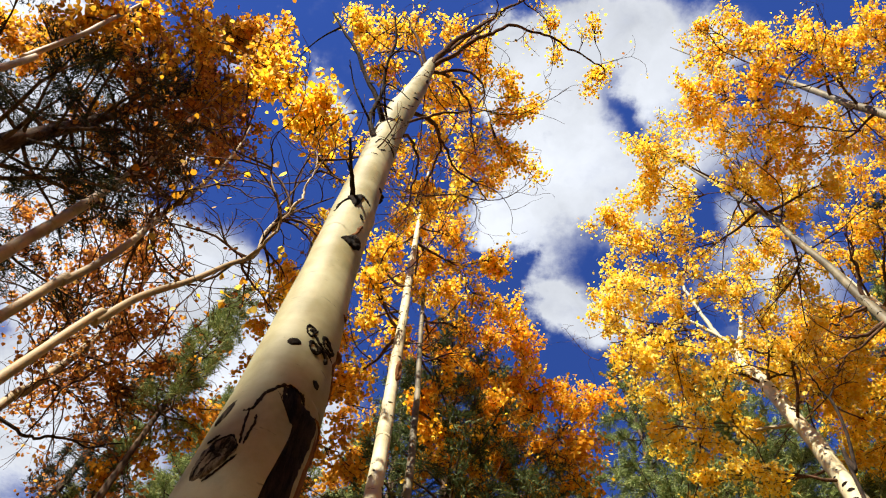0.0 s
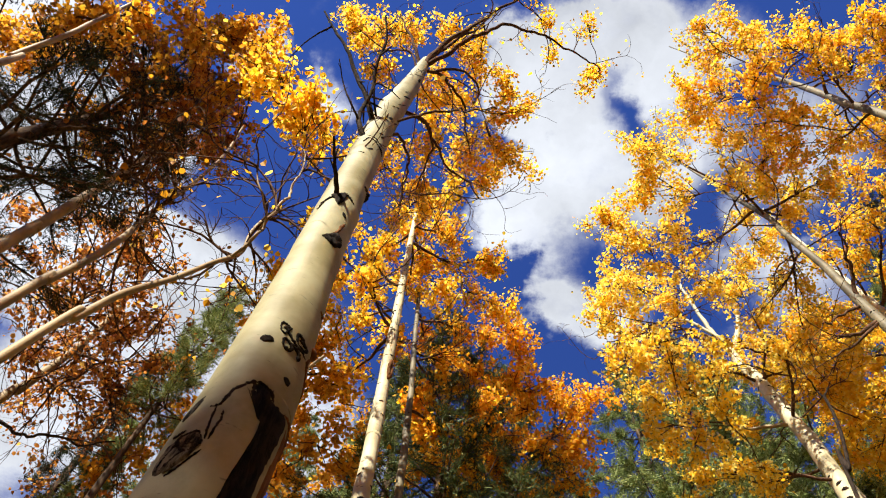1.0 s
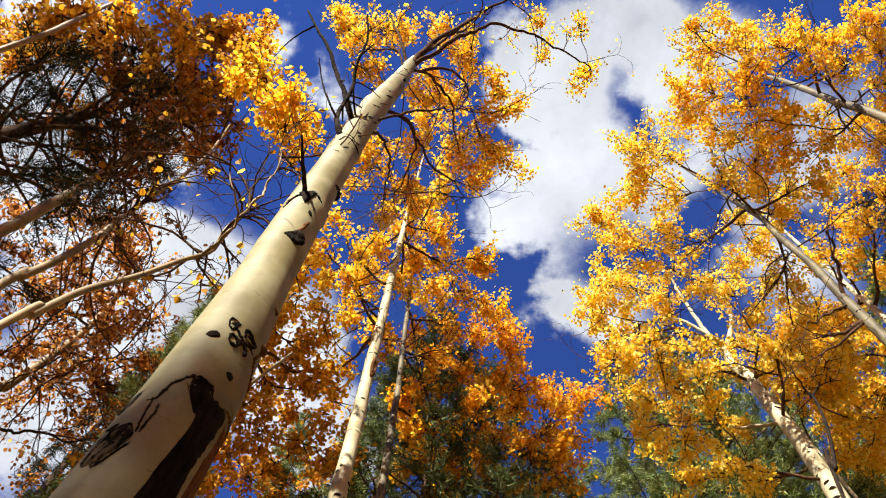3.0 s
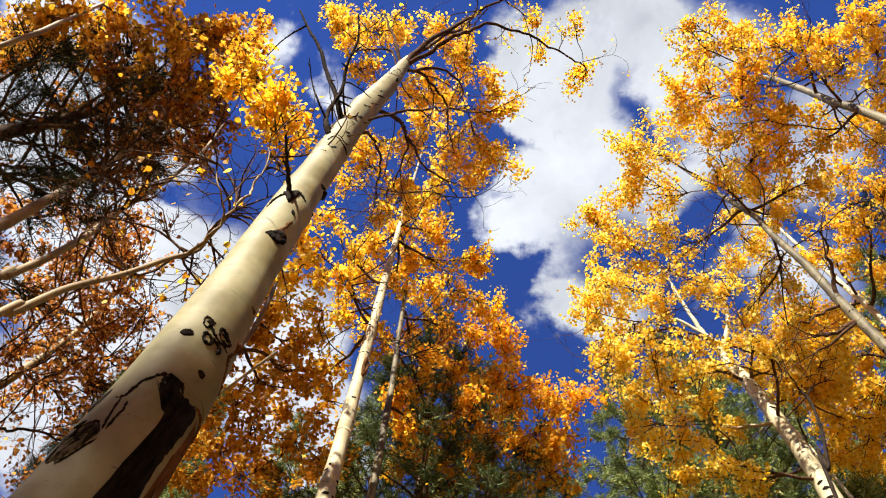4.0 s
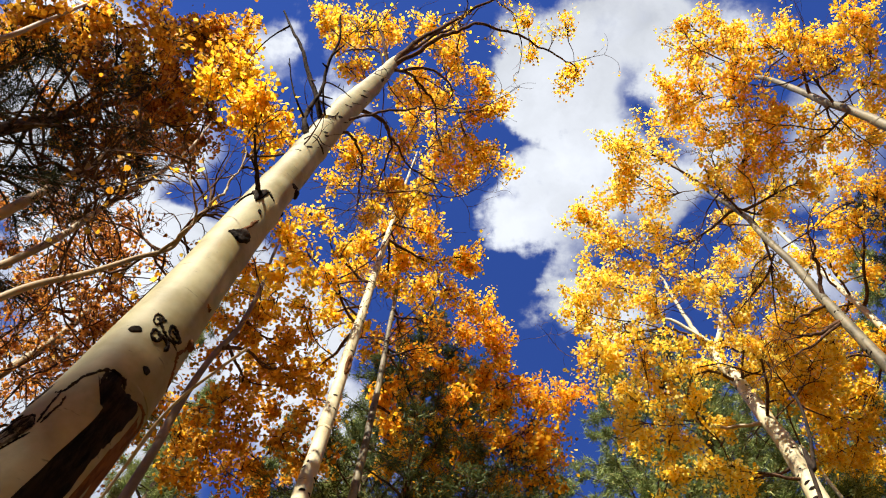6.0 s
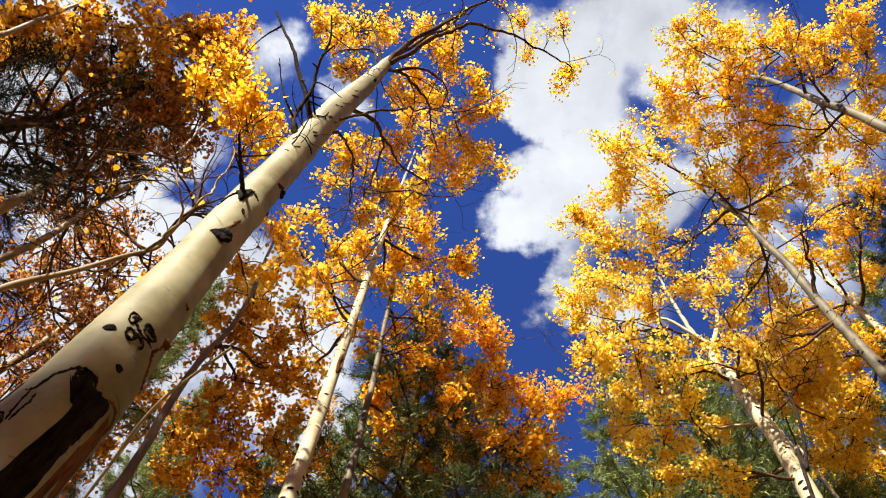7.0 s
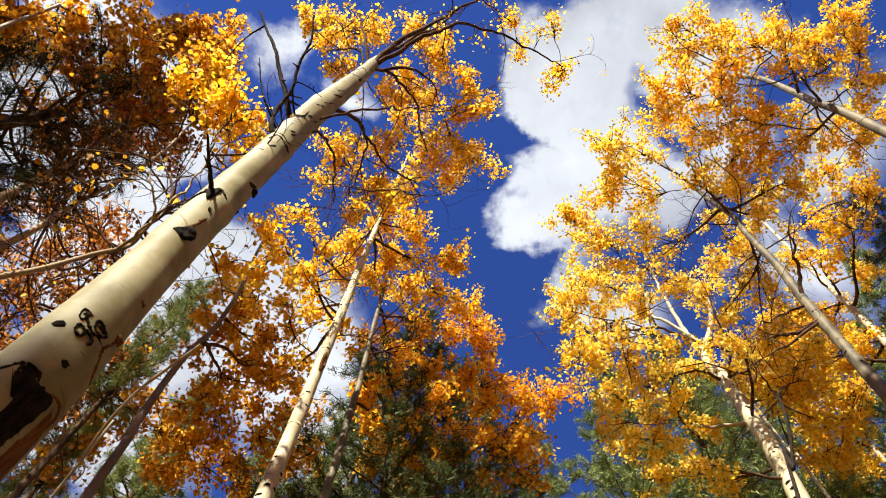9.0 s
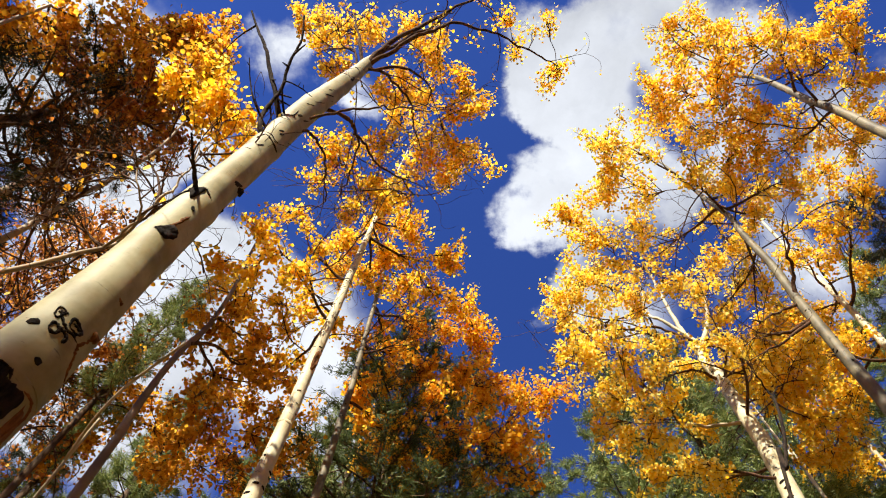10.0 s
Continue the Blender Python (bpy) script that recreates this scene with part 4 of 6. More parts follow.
slim_tree, slim_line, slim_r = aspen("aspen_tree", "slim white-barked aspen with orange-gold leaves", [(-0.68, 3.40, 5.10), (-0.69, 3.40, 5.70), (-0.71, 3.39, 6.53), (-0.73, 3.38, 7.52), (-0.76, 3.37, 8.81), (-0.79, 3.36, 10.15), (-0.82, 3.35, 11.96), (-0.85, 3.34, 14.54)], (0.090, 0.012), BARK_WHITE, LEAF_GOLD, limbs=(), boughs=SLIM_BOUGHS, seed=5, dense=1.0, sprays=[((-0.75, 3.43, 7.61), (-1.31, 3.27, 7.64), 0.0080, 0.00), ((-0.61, 2.95, 7.81), (-0.15, 2.73, 7.93), 0.0080, 0.00), ((-0.56, 2.78, 7.88), (-0.97, 2.51, 7.96), 0.0080, 0.00), ((-0.83, 3.65, 7.52), (-0.25, 3.44, 7.64), 0.0080, 0.00), ((-0.90, 3.92, 7.41), (-1.42, 3.60, 7.51), 0.0080, 0.00), ((-1.05, 4.47, 7.19), (-1.41, 4.09, 7.32), 0.0080, 0.00), ((-0.50, 2.56, 7.97), (0.02, 2.67, 7.96), 0.0080, 0.00), ((-0.72, 3.33, 7.66), (-1.14, 2.89, 7.80), 0.0080, 0.00)])

BACK_BOUGHS = [(0.70, 4.80, 10.19, 0.31), (0.30, 4.90, 10.18, 0.27), (-0.15, 4.62, 9.63, 0.28), (-0.64, 4.84, 9.85, 0.27), (-1.05, 4.97, 9.89, 0.31), (0.74, 5.11, 10.00, 0.31), (0.99, 5.11, 9.21, 0.32), (1.45, 5.75, 9.94, 0.30), (1.69, 5.79, 9.91, 0.36), (1.19, 5.32, 8.70, 0.29), (0.79, 5.63, 9.46, 0.35), (0.40, 5.31, 9.49, 0.26), (0.02, 5.03, 9.29, 0.29), (-0.35, 5.24, 9.19, 0.34), (0.48, 5.49, 8.59, 0.31), (0.89, 5.33, 8.18, 0.24), (1.24, 4.79, 7.62, 0.23), (0.08, 4.95, 8.10, 0.22), (-0.26, 4.70, 7.56, 0.28), (0.42, 5.76, 8.22, 0.24), (0.95, 5.59, 7.95, 0.30), (-0.66, 5.91, 8.52, 0.31), (-0.04, 5.58, 7.82, 0.26), (1.46, 5.82, 8.31, 0.23)]
BACK_BOUGHS += [(0.20, 4.80, 8.42, 0.24), (0.61, 4.82, 8.99, 0.24), (-0.23, 4.52, 8.71, 0.30), (-0.55, 4.51, 7.92, 0.28), (1.20, 5.82, 8.62, 0.23), (0.77, 5.91, 8.28, 0.23), (0.28, 5.32, 8.13, 0.26), (-0.15, 5.08, 7.68, 0.23)]
back_tree, back_line, back_r = aspen("aspen_tree", "thin aspen with mottled bark and orange leaves", [(-0.56, 4.28, 6.19), (-0.58, 4.28, 6.95), (-0.60, 4.28, 7.77), (-0.65, 4.26, 8.78), (-0.70, 4.25, 9.97), (-0.79, 4.23, 11.73), (-0.88, 4.20, 14.37)], (0.060, 0.012), BARK_SHADED_GREY, LEAF_AMBER, limbs=(), boughs=BACK_BOUGHS, seed=6, dense=0.8, sprays=[((-0.62, 4.13, 8.53), (0.05, 3.94, 8.65), 0.0090, 0.00), ((-0.67, 4.63, 8.33), (-0.07, 4.38, 8.47), 0.0090, 0.00), ((-0.78, 5.13, 8.13), (-0.20, 4.75, 8.31), 0.0090, 0.00), ((-0.85, 5.50, 7.98), (-1.39, 5.31, 8.02), 0.0090, 0.00), ((-0.55, 3.66, 8.72), (0.04, 3.57, 8.80), 0.0090, 0.00), ((-0.68, 4.69, 8.31), (0.40, 4.50, 8.45), 0.0090, 0.00), ((-0.79, 5.19, 8.11), (0.48, 5.13, 8.21), 0.0090, 0.00), ((-0.85, 5.56, 7.96), (0.09, 5.57, 8.01), 0.0090, 0.00)], leaf_word="thin orange autumn leaves")

BROWN_BOUGHS = [(-1.88, 3.64, 8.08, 0.23), (-1.53, 3.88, 7.65, 0.23), (-2.26, 4.69, 8.61, 0.29), (-1.48, 4.49, 8.07, 0.24), (-1.87, 4.86, 7.91, 0.22), (-1.91, 4.28, 6.78, 0.24), (-1.28, 4.33, 6.71, 0.25), (-2.27, 5.59, 7.91, 0.29), (-2.18, 4.43, 6.70, 0.19), (-1.29, 4.93, 8.28, 0.26), (-2.79, 5.46, 7.50, 0.22), (-1.07, 4.71, 6.95, 0.22), (-2.78, 4.11, 7.17, 0.20), (-3.23, 4.65, 7.31, 0.20), (-2.63, 4.59, 7.06, 0.21), (-3.24, 4.17, 7.92, 0.23), (-2.35, 4.15, 6.94, 0.18), (-2.21, 4.31, 7.50, 0.19), (-3.47, 4.80, 7.11, 0.19), (-3.66, 4.71, 6.70, 0.17)]
BROWN_BOUGHS += [(-2.12, 3.67, 7.12, 0.27), (-1.89, 3.40, 7.11, 0.25), (-1.99, 4.17, 7.99, 0.22), (-1.50, 3.49, 7.30, 0.22), (-1.17, 3.49, 6.77, 0.23), (-2.09, 4.11, 6.99, 0.21), (-1.81, 3.84, 6.90, 0.21), (-1.95, 4.71, 7.90, 0.22), (-1.39, 3.90, 7.01, 0.24), (-1.34, 4.54, 7.57, 0.24), (-2.96, 5.34, 8.06, 0.20), (-2.31, 4.82, 7.19, 0.21), (-1.81, 4.17, 6.63, 0.20), (-1.84, 4.90, 7.23, 0.22), (-1.69, 4.94, 7.59, 0.23), (-3.11, 5.38, 7.57, 0.21), (-2.42, 4.89, 6.81, 0.22), (-1.98, 4.82, 6.75, 0.22), (-1.85, 5.36, 7.34, 0.25), (-1.65, 5.72, 7.99, 0.19), (-1.25, 5.48, 8.13, 0.25)]
aspen("aspen_tree", "brown-barked aspen in shade with orange leaves", [(-1.77, 3.22, 4.80), (-1.79, 3.20, 5.22), (-1.82, 3.18, 5.87), (-1.82, 3.18, 6.41), (-1.79, 3.21, 6.93), (-1.82, 3.18, 7.70), (-1.92, 3.11, 8.63), (-2.01, 3.04, 9.84)], (0.056, 0.012), BARK_SHADED_BROWN, LEAF_SHADED_ORANGE, limbs=(), boughs=BROWN_BOUGHS, seed=7, dense=0.36, leaf_word="thin orange autumn leaves")

aspen("aspen_sapling", "thin grey aspen sapling with a bare stem", [(-1.40, 2.56, 3.92), (-1.32, 2.46, 3.97), (-1.17, 2.26, 4.06), (-1.02, 2.11, 4.13), (-0.84, 1.98, 4.19), (-0.69, 1.88, 4.25)], (0.022, 0.008), BARK_GREY, LEAF_AMBER, limbs=(), boughs=(), seed=8)

RIGHT_BOUGHS = [(1.90, 4.26, 9.96, 0.37), (1.79, 4.56, 10.13, 0.31), (1.90, 4.44, 9.26, 0.35), (1.89, 4.44, 8.69, 0.32), (2.43, 4.65, 10.17, 0.34), (2.19, 4.61, 9.22, 0.29), (2.60, 4.40, 9.23, 0.30), (2.63, 4.90, 9.52, 0.33), (2.60, 5.81, 10.11, 0.39), (2.92, 5.29, 9.61, 0.38), (2.32, 5.36, 8.76, 0.27), (2.92, 5.71, 9.43, 0.28), (3.07, 4.98, 8.61, 0.30), (3.01, 5.90, 9.08, 0.37), (3.41, 6.37, 9.23, 0.33), (2.65, 5.87, 9.13, 0.29), (2.91, 4.45, 8.76, 0.26), (4.33, 5.55, 11.46, 0.35), (3.15, 4.44, 9.47, 0.26), (4.88, 5.85, 11.64, 0.35), (4.06, 5.88, 10.96, 0.42), (2.95, 6.53, 9.16, 0.36), (4.71, 5.34, 10.40, 0.36)]
RIGHT_BOUGHS += [(5.11, 6.13, 10.92, 0.42), (3.77, 6.20, 8.81, 0.32), (3.30, 5.64, 8.41, 0.28), (4.54, 5.71, 10.69, 0.32), (3.89, 5.93, 9.80, 0.33), (4.86, 5.11, 10.50, 0.36), (4.96, 5.00, 9.82, 0.34), (4.80, 5.42, 9.78, 0.29), (4.15, 4.50, 9.65, 0.29), (5.08, 4.54, 9.62, 0.27), (5.09, 4.72, 10.64, 0.32), (5.18, 5.42, 9.80, 0.31)]
right_tree, right_line, right_r = aspen("aspen_tree", "white-barked aspen with black flecks and bright yellow leaves", [(4.34, 5.59, 8.10), (4.34, 5.59, 8.79), (4.30, 5.62, 9.37), (4.24, 5.66, 10.44), (4.17, 5.71, 11.17), (4.42, 5.50, 11.91), (4.48, 5.33, 12.45), (4.44, 5.28, 12.76)], [(0.0, 0.150), (8.10, 0.108), (10.44, 0.094), (11.17, 0.070), (11.60, 0.045), (12.76, 0.028)], BARK_WHITE, LEAF_YELLOW, limbs=[([(4.17, 5.71, 11.17), (4.02, 5.65, 11.81), (3.92, 5.57, 12.36), (3.83, 5.47, 13.08), (3.76, 5.37, 13.48)], 0.048, BARK_WHITE), ([(4.17, 5.71, 11.40), (3.66, 5.58, 11.85), (3.15, 5.53, 11.63), (2.64, 5.46, 11.32), (2.10, 5.36, 10.92)], 0.026, BARK_TWIG), ([(4.10, 5.66, 11.40), (3.77, 5.60, 12.10), (3.57, 5.60, 12.38), (3.57, 5.48, 12.97), (3.51, 5.40, 13.27)], 0.034, BARK_WHITE), ([(4.17, 5.71, 10.20), (4.31, 5.37, 10.43), (4.40, 5.05, 10.61)], 0.030, BARK_TWIG), ([(4.20, 5.68, 10.32), (3.88, 5.59, 10.38), (3.36, 5.60, 10.20)], 0.028, BARK_TWIG), ([(4.21, 5.68, 9.27), (3.75, 5.73, 9.31), (3.39, 5.69, 9.37), (3.23, 5.55, 9.54)], 0.028, BARK_GREY)], boughs=RIGHT_BOUGHS, seed=9, dense=0.62, sprays=[((4.14, 5.39, 9.42), (4.88, 4.90, 9.65), 0.0120, 0.00), ((3.74, 4.97, 9.56), (3.22, 4.34, 9.77), 0.0120, 0.00), ((2.83, 3.81, 9.95), (2.15, 3.50, 10.03), 0.0120, 0.00), ((2.64, 3.93, 9.89), (1.87, 4.06, 9.79), 0.0120, 0.00), ((3.11, 4.18, 9.82), (2.40, 4.34, 9.72), 0.0120, 0.00), ((4.29, 5.60, 9.34), (3.78, 6.01, 9.15), 0.0120, 0.00), ((4.48, 5.84, 9.26), (5.03, 5.32, 9.50), 0.0120, 0.00), ((3.85, 5.14, 9.49), (3.16, 4.90, 9.55), 0.0120, 0.00), ((2.91, 4.34, 9.75), (1.95, 4.40, 9.66), 0.0120, 0.00), ((3.25, 5.56, 9.29), (2.64, 5.31, 9.35), 0.0120, 0.00)], leaf_word="thin yellow autumn leaves")

LEANING_BOUGHS = [(2.48, 2.37, 11.63, 0.44), (2.48, 2.87, 11.41, 0.41), (3.05, 2.83, 12.65, 0.40), (2.41, 3.25, 11.52, 0.37), (1.86, 3.34, 10.74, 0.36), (2.07, 3.74, 10.88, 0.34), (2.37, 3.63, 10.82, 0.33), (2.44, 4.58, 11.81, 0.40), (2.73, 3.98, 10.86, 0.38), (2.19, 4.65, 11.31, 0.41), (2.84, 5.00, 11.88, 0.37), (2.94, 3.23, 11.47, 0.37), (2.96, 3.77, 11.73, 0.39), (3.32, 4.09, 11.61, 0.36), (3.61, 2.70, 11.16, 0.34), (4.24, 3.11, 11.74, 0.41), (4.45, 3.94, 12.30, 0.35), (4.80, 4.35, 12.35, 0.45), (4.45, 4.63, 12.29, 0.37), (3.38, 4.39, 11.00, 0.38), (4.03, 4.86, 11.65, 0.38)]
LEANING_BOUGHS += [(4.44, 4.53, 11.17, 0.35), (4.92, 3.58, 11.57, 0.38), (4.84, 3.17, 11.97, 0.42), (4.99, 2.91, 11.39, 0.39), (4.57, 4.16, 10.55, 0.37), (3.00, 4.77, 11.00, 0.34), (4.14, 4.75, 10.65, 0.31)]
grey_tree, grey_line, grey_r = aspen("aspen_tree", "grey-barked aspen with a wide crown of yellow leaves", [(4.12, 3.30, 7.42), (4.12, 3.29, 8.15), (4.14, 3.27, 8.94), (4.13, 3.28, 9.78), (4.13, 3.28, 10.25), (4.14, 3.27, 10.76), (4.07, 3.35, 11.94), (3.99, 3.43, 13.55), (3.85, 3.58, 16.23)], (0.092, 0.012), BARK_SHADED_GREY, LEAF_YELLOW, limbs=[([(4.09, 3.31, 7.67), (3.79, 3.33, 7.48), (3.53, 3.31, 7.29)], 0.026, BARK_TWIG), ([(4.04, 3.36, 7.68), (3.76, 3.36, 7.32), (3.43, 3.39, 7.08)], 0.020, BARK_TWIG), ([(4.07, 3.33, 8.01), (3.72, 3.32, 7.72), (3.45, 3.24, 7.46)], 0.018, BARK_TWIG), ([(4.08, 3.32, 8.12), (4.11, 3.09, 8.42), (4.10, 2.88, 8.57), (4.05, 2.73, 8.68)], 0.026, BARK_TWIG)], boughs=LEANING_BOUGHS, seed=10, dense=0.58, sprays=[((4.39, 3.51, 10.38), (3.80, 3.79, 10.24), 0.0120, 0.00), ((4.77, 3.83, 10.28), (4.85, 3.15, 10.55), 0.0120, 0.00), ((4.04, 3.18, 10.49), (4.00, 2.44, 10.78), 0.0120, 0.00), ((5.15, 4.21, 10.16), (4.43, 4.64, 9.94), 0.0120, 0.00), ((3.62, 2.93, 10.56), (3.02, 3.29, 10.38), 0.0120, 0.00), ((4.21, 3.35, 10.44), (3.48, 3.43, 10.36), 0.0120, 0.00), ((5.34, 4.36, 10.11), (4.73, 4.72, 9.93), 0.0120, 0.00), ((4.77, 3.83, 10.28), (4.04, 4.29, 10.06), 0.0120, 0.00), ((3.62, 2.93, 10.56), (3.46, 2.22, 10.83), 0.0120, 0.00), ((4.56, 3.65, 10.34), (5.15, 3.01, 10.63), 0.0120, 0.00)], leaf_word="thin yellow autumn leaves")

PALE_BOUGHS = [(5.84, 4.44, 12.65, 0.40), (6.08, 4.27, 12.22, 0.45), (5.83, 5.38, 11.99, 0.48), (6.52, 5.58, 12.23, 0.49), (6.18, 5.13, 10.77, 0.37), (6.37, 5.86, 11.39, 0.34), (5.26, 5.26, 10.62, 0.42), (6.26, 6.76, 11.99, 0.48), (6.31, 6.19, 10.92, 0.42), (5.87, 6.66, 10.68, 0.42), (6.46, 6.64, 10.69, 0.43), (5.86, 5.60, 12.43, 0.51), (6.97, 7.91, 11.39, 0.49), (6.43, 7.61, 11.13, 0.43), (7.03, 4.84, 12.68, 0.37), (6.21, 3.54, 12.06, 0.41), (6.66, 3.27, 12.41, 0.44), (5.63, 3.52, 11.70, 0.33)]
pale_tree, pale_line, pale_r = aspen("aspen_tree", "pale aspen trunk with orange-gold leaves", [(6.41, 5.00, 11.00), (6.41, 5.00, 11.57), (6.40, 5.01, 12.23), (6.40, 5.01, 12.69), (6.39, 5.02, 13.55), (6.39, 5.02, 14.63), (6.39, 5.02, 16.57)], (0.120, 0.020), BARK_WHITE, LEAF_GOLD, limbs=(), boughs=PALE_BOUGHS, seed=11, dense=0.55, leaf_word="thin orange autumn leaves")

UPPER_BOUGHS = [(3.75, 0.93, 13.63, 0.38), (3.55, 1.37, 13.17, 0.36), (3.22, 1.70, 12.34, 0.34), (3.32, 2.17, 12.54, 0.45), (3.60, 1.75, 12.16, 0.44), (4.00, 1.29, 13.22, 0.39), (4.10, 0.91, 12.84, 0.43), (3.94, 2.47, 12.76, 0.47), (4.00, 2.11, 11.44, 0.39), (4.06, 1.21, 11.78, 0.41), (3.97, 1.76, 11.74, 0.41), (4.51, 1.10, 12.21, 0.43), (5.01, 0.90, 12.78, 0.36), (4.59, 2.01, 11.81, 0.39), (4.47, 2.50, 11.72, 0.40), (4.88, 1.29, 11.83, 0.33), (5.76, 1.05, 13.52, 0.43), (5.07, 2.16, 11.74, 0.33), (4.89, 2.48, 11.33, 0.33), (5.73, 0.80, 12.57, 0.40), (6.10, 1.38, 13.34, 0.45), (6.03, 1.19, 12.35, 0.33), (6.23, 0.82, 12.76, 0.38), (5.96, 2.45, 12.35, 0.38)]
UPPER_BOUGHS += [(6.37, 2.64, 12.43, 0.34), (6.01, 1.62, 11.94, 0.40), (6.19, 3.24, 12.94, 0.47), (6.76, 2.32, 13.03, 0.45), (4.32, 2.79, 11.86, 0.42)]
aspen("aspen_tree", "grey aspen with dense golden leaves overhead", [(5.40, 1.84, 9.40), (5.40, 1.83, 10.32), (5.40, 1.83, 11.17), (5.39, 1.86, 11.93), (5.39, 1.85, 13.05), (5.38, 1.88, 14.38), (5.32, 2.04, 16.00), (5.32, 2.04, 18.55), (5.31, 2.07, 21.98)], (0.105, 0.012), BARK_SHADED_GREY, LEAF_GOLD, limbs=(), boughs=UPPER_BOUGHS, seed=12, dense=0.56, sprays=[((4.96, 1.69, 11.99), (4.36, 2.17, 11.77), 0.0120, 0.00), ((5.40, 1.86, 11.96), (4.86, 2.48, 11.68), 0.0120, 0.00), ((4.51, 1.55, 12.02), (3.78, 1.94, 11.82), 0.0120, 0.00), ((4.96, 1.69, 11.99), (4.66, 1.02, 12.24), 0.0120, 0.00), ((4.02, 1.50, 12.01), (3.51, 0.94, 12.20), 0.0120, 0.00), ((5.77, 1.97, 11.94), (5.58, 1.18, 12.24), 0.0120, 0.00), ((5.40, 1.86, 11.96), (5.86, 2.64, 11.68), 0.0120, 0.00)])

STEM_BOUGHS = [(5.04, 6.44, 12.13, 0.41), (5.09, 5.76, 11.51, 0.39), (5.86, 6.39, 12.09, 0.36), (5.98, 5.78, 11.97, 0.38), (5.44, 5.53, 11.85, 0.37)]
aspen("aspen_tree", "slim white aspen stem behind golden leaves", [(5.69, 7.15, 10.11), (5.64, 7.18, 10.54), (5.58, 7.22, 11.06), (5.52, 7.26, 11.84), (5.46, 7.29, 12.59)], (0.050, 0.020), BARK_WHITE, LEAF_GOLD, limbs=(), boughs=STEM_BOUGHS, seed=17, dense=0.7)

FAR_BOUGHS = [(6.89, 6.78, 13.00, 0.39), (7.35, 7.21, 12.95, 0.43), (6.28, 7.16, 12.08, 0.44), (7.08, 6.48, 13.11, 0.44)]
aspen("aspen_tree", "grey aspen stem in front of pines", [(7.34, 7.67, 11.65), (7.29, 7.70, 12.19), (7.27, 7.72, 12.78), (7.27, 7.73, 13.59), (7.30, 7.70, 14.40)], (0.100, 0.030), BARK_GREY, LEAF_GOLD, limbs=(), boughs=FAR_BOUGHS, seed=18, dense=0.7)

DARK_BOUGHS = [(4.86, 5.29, 9.45, 0.25), (4.85, 5.20, 8.80, 0.30), (5.36, 5.95, 9.15, 0.26), (5.15, 6.19, 9.22, 0.27), (4.68, 4.89, 9.34, 0.28), (4.62, 5.39, 9.72, 0.34), (5.34, 5.35, 9.05, 0.26)]
aspen("aspen_tree", "dark crooked young aspen with orange-gold leaves", [(4.02, 5.05, 7.24), (4.09, 5.00, 7.53), (4.21, 4.91, 8.02), (4.27, 4.86, 8.39), (4.30, 4.84, 8.71)], (0.040, 0.018), BARK_DEAD, LEAF_GOLD, limbs=[([(4.34, 4.87, 8.77), (4.23, 4.86, 8.84), (4.12, 4.72, 8.96), (4.07, 4.59, 9.08)], 0.014, BARK_DEAD), ([(4.34, 4.87, 8.77), (4.49, 4.83, 8.90), (4.78, 4.82, 9.03)], 0.012, BARK_DEAD)], boughs=DARK_BOUGHS, seed=19, dense=0.5)

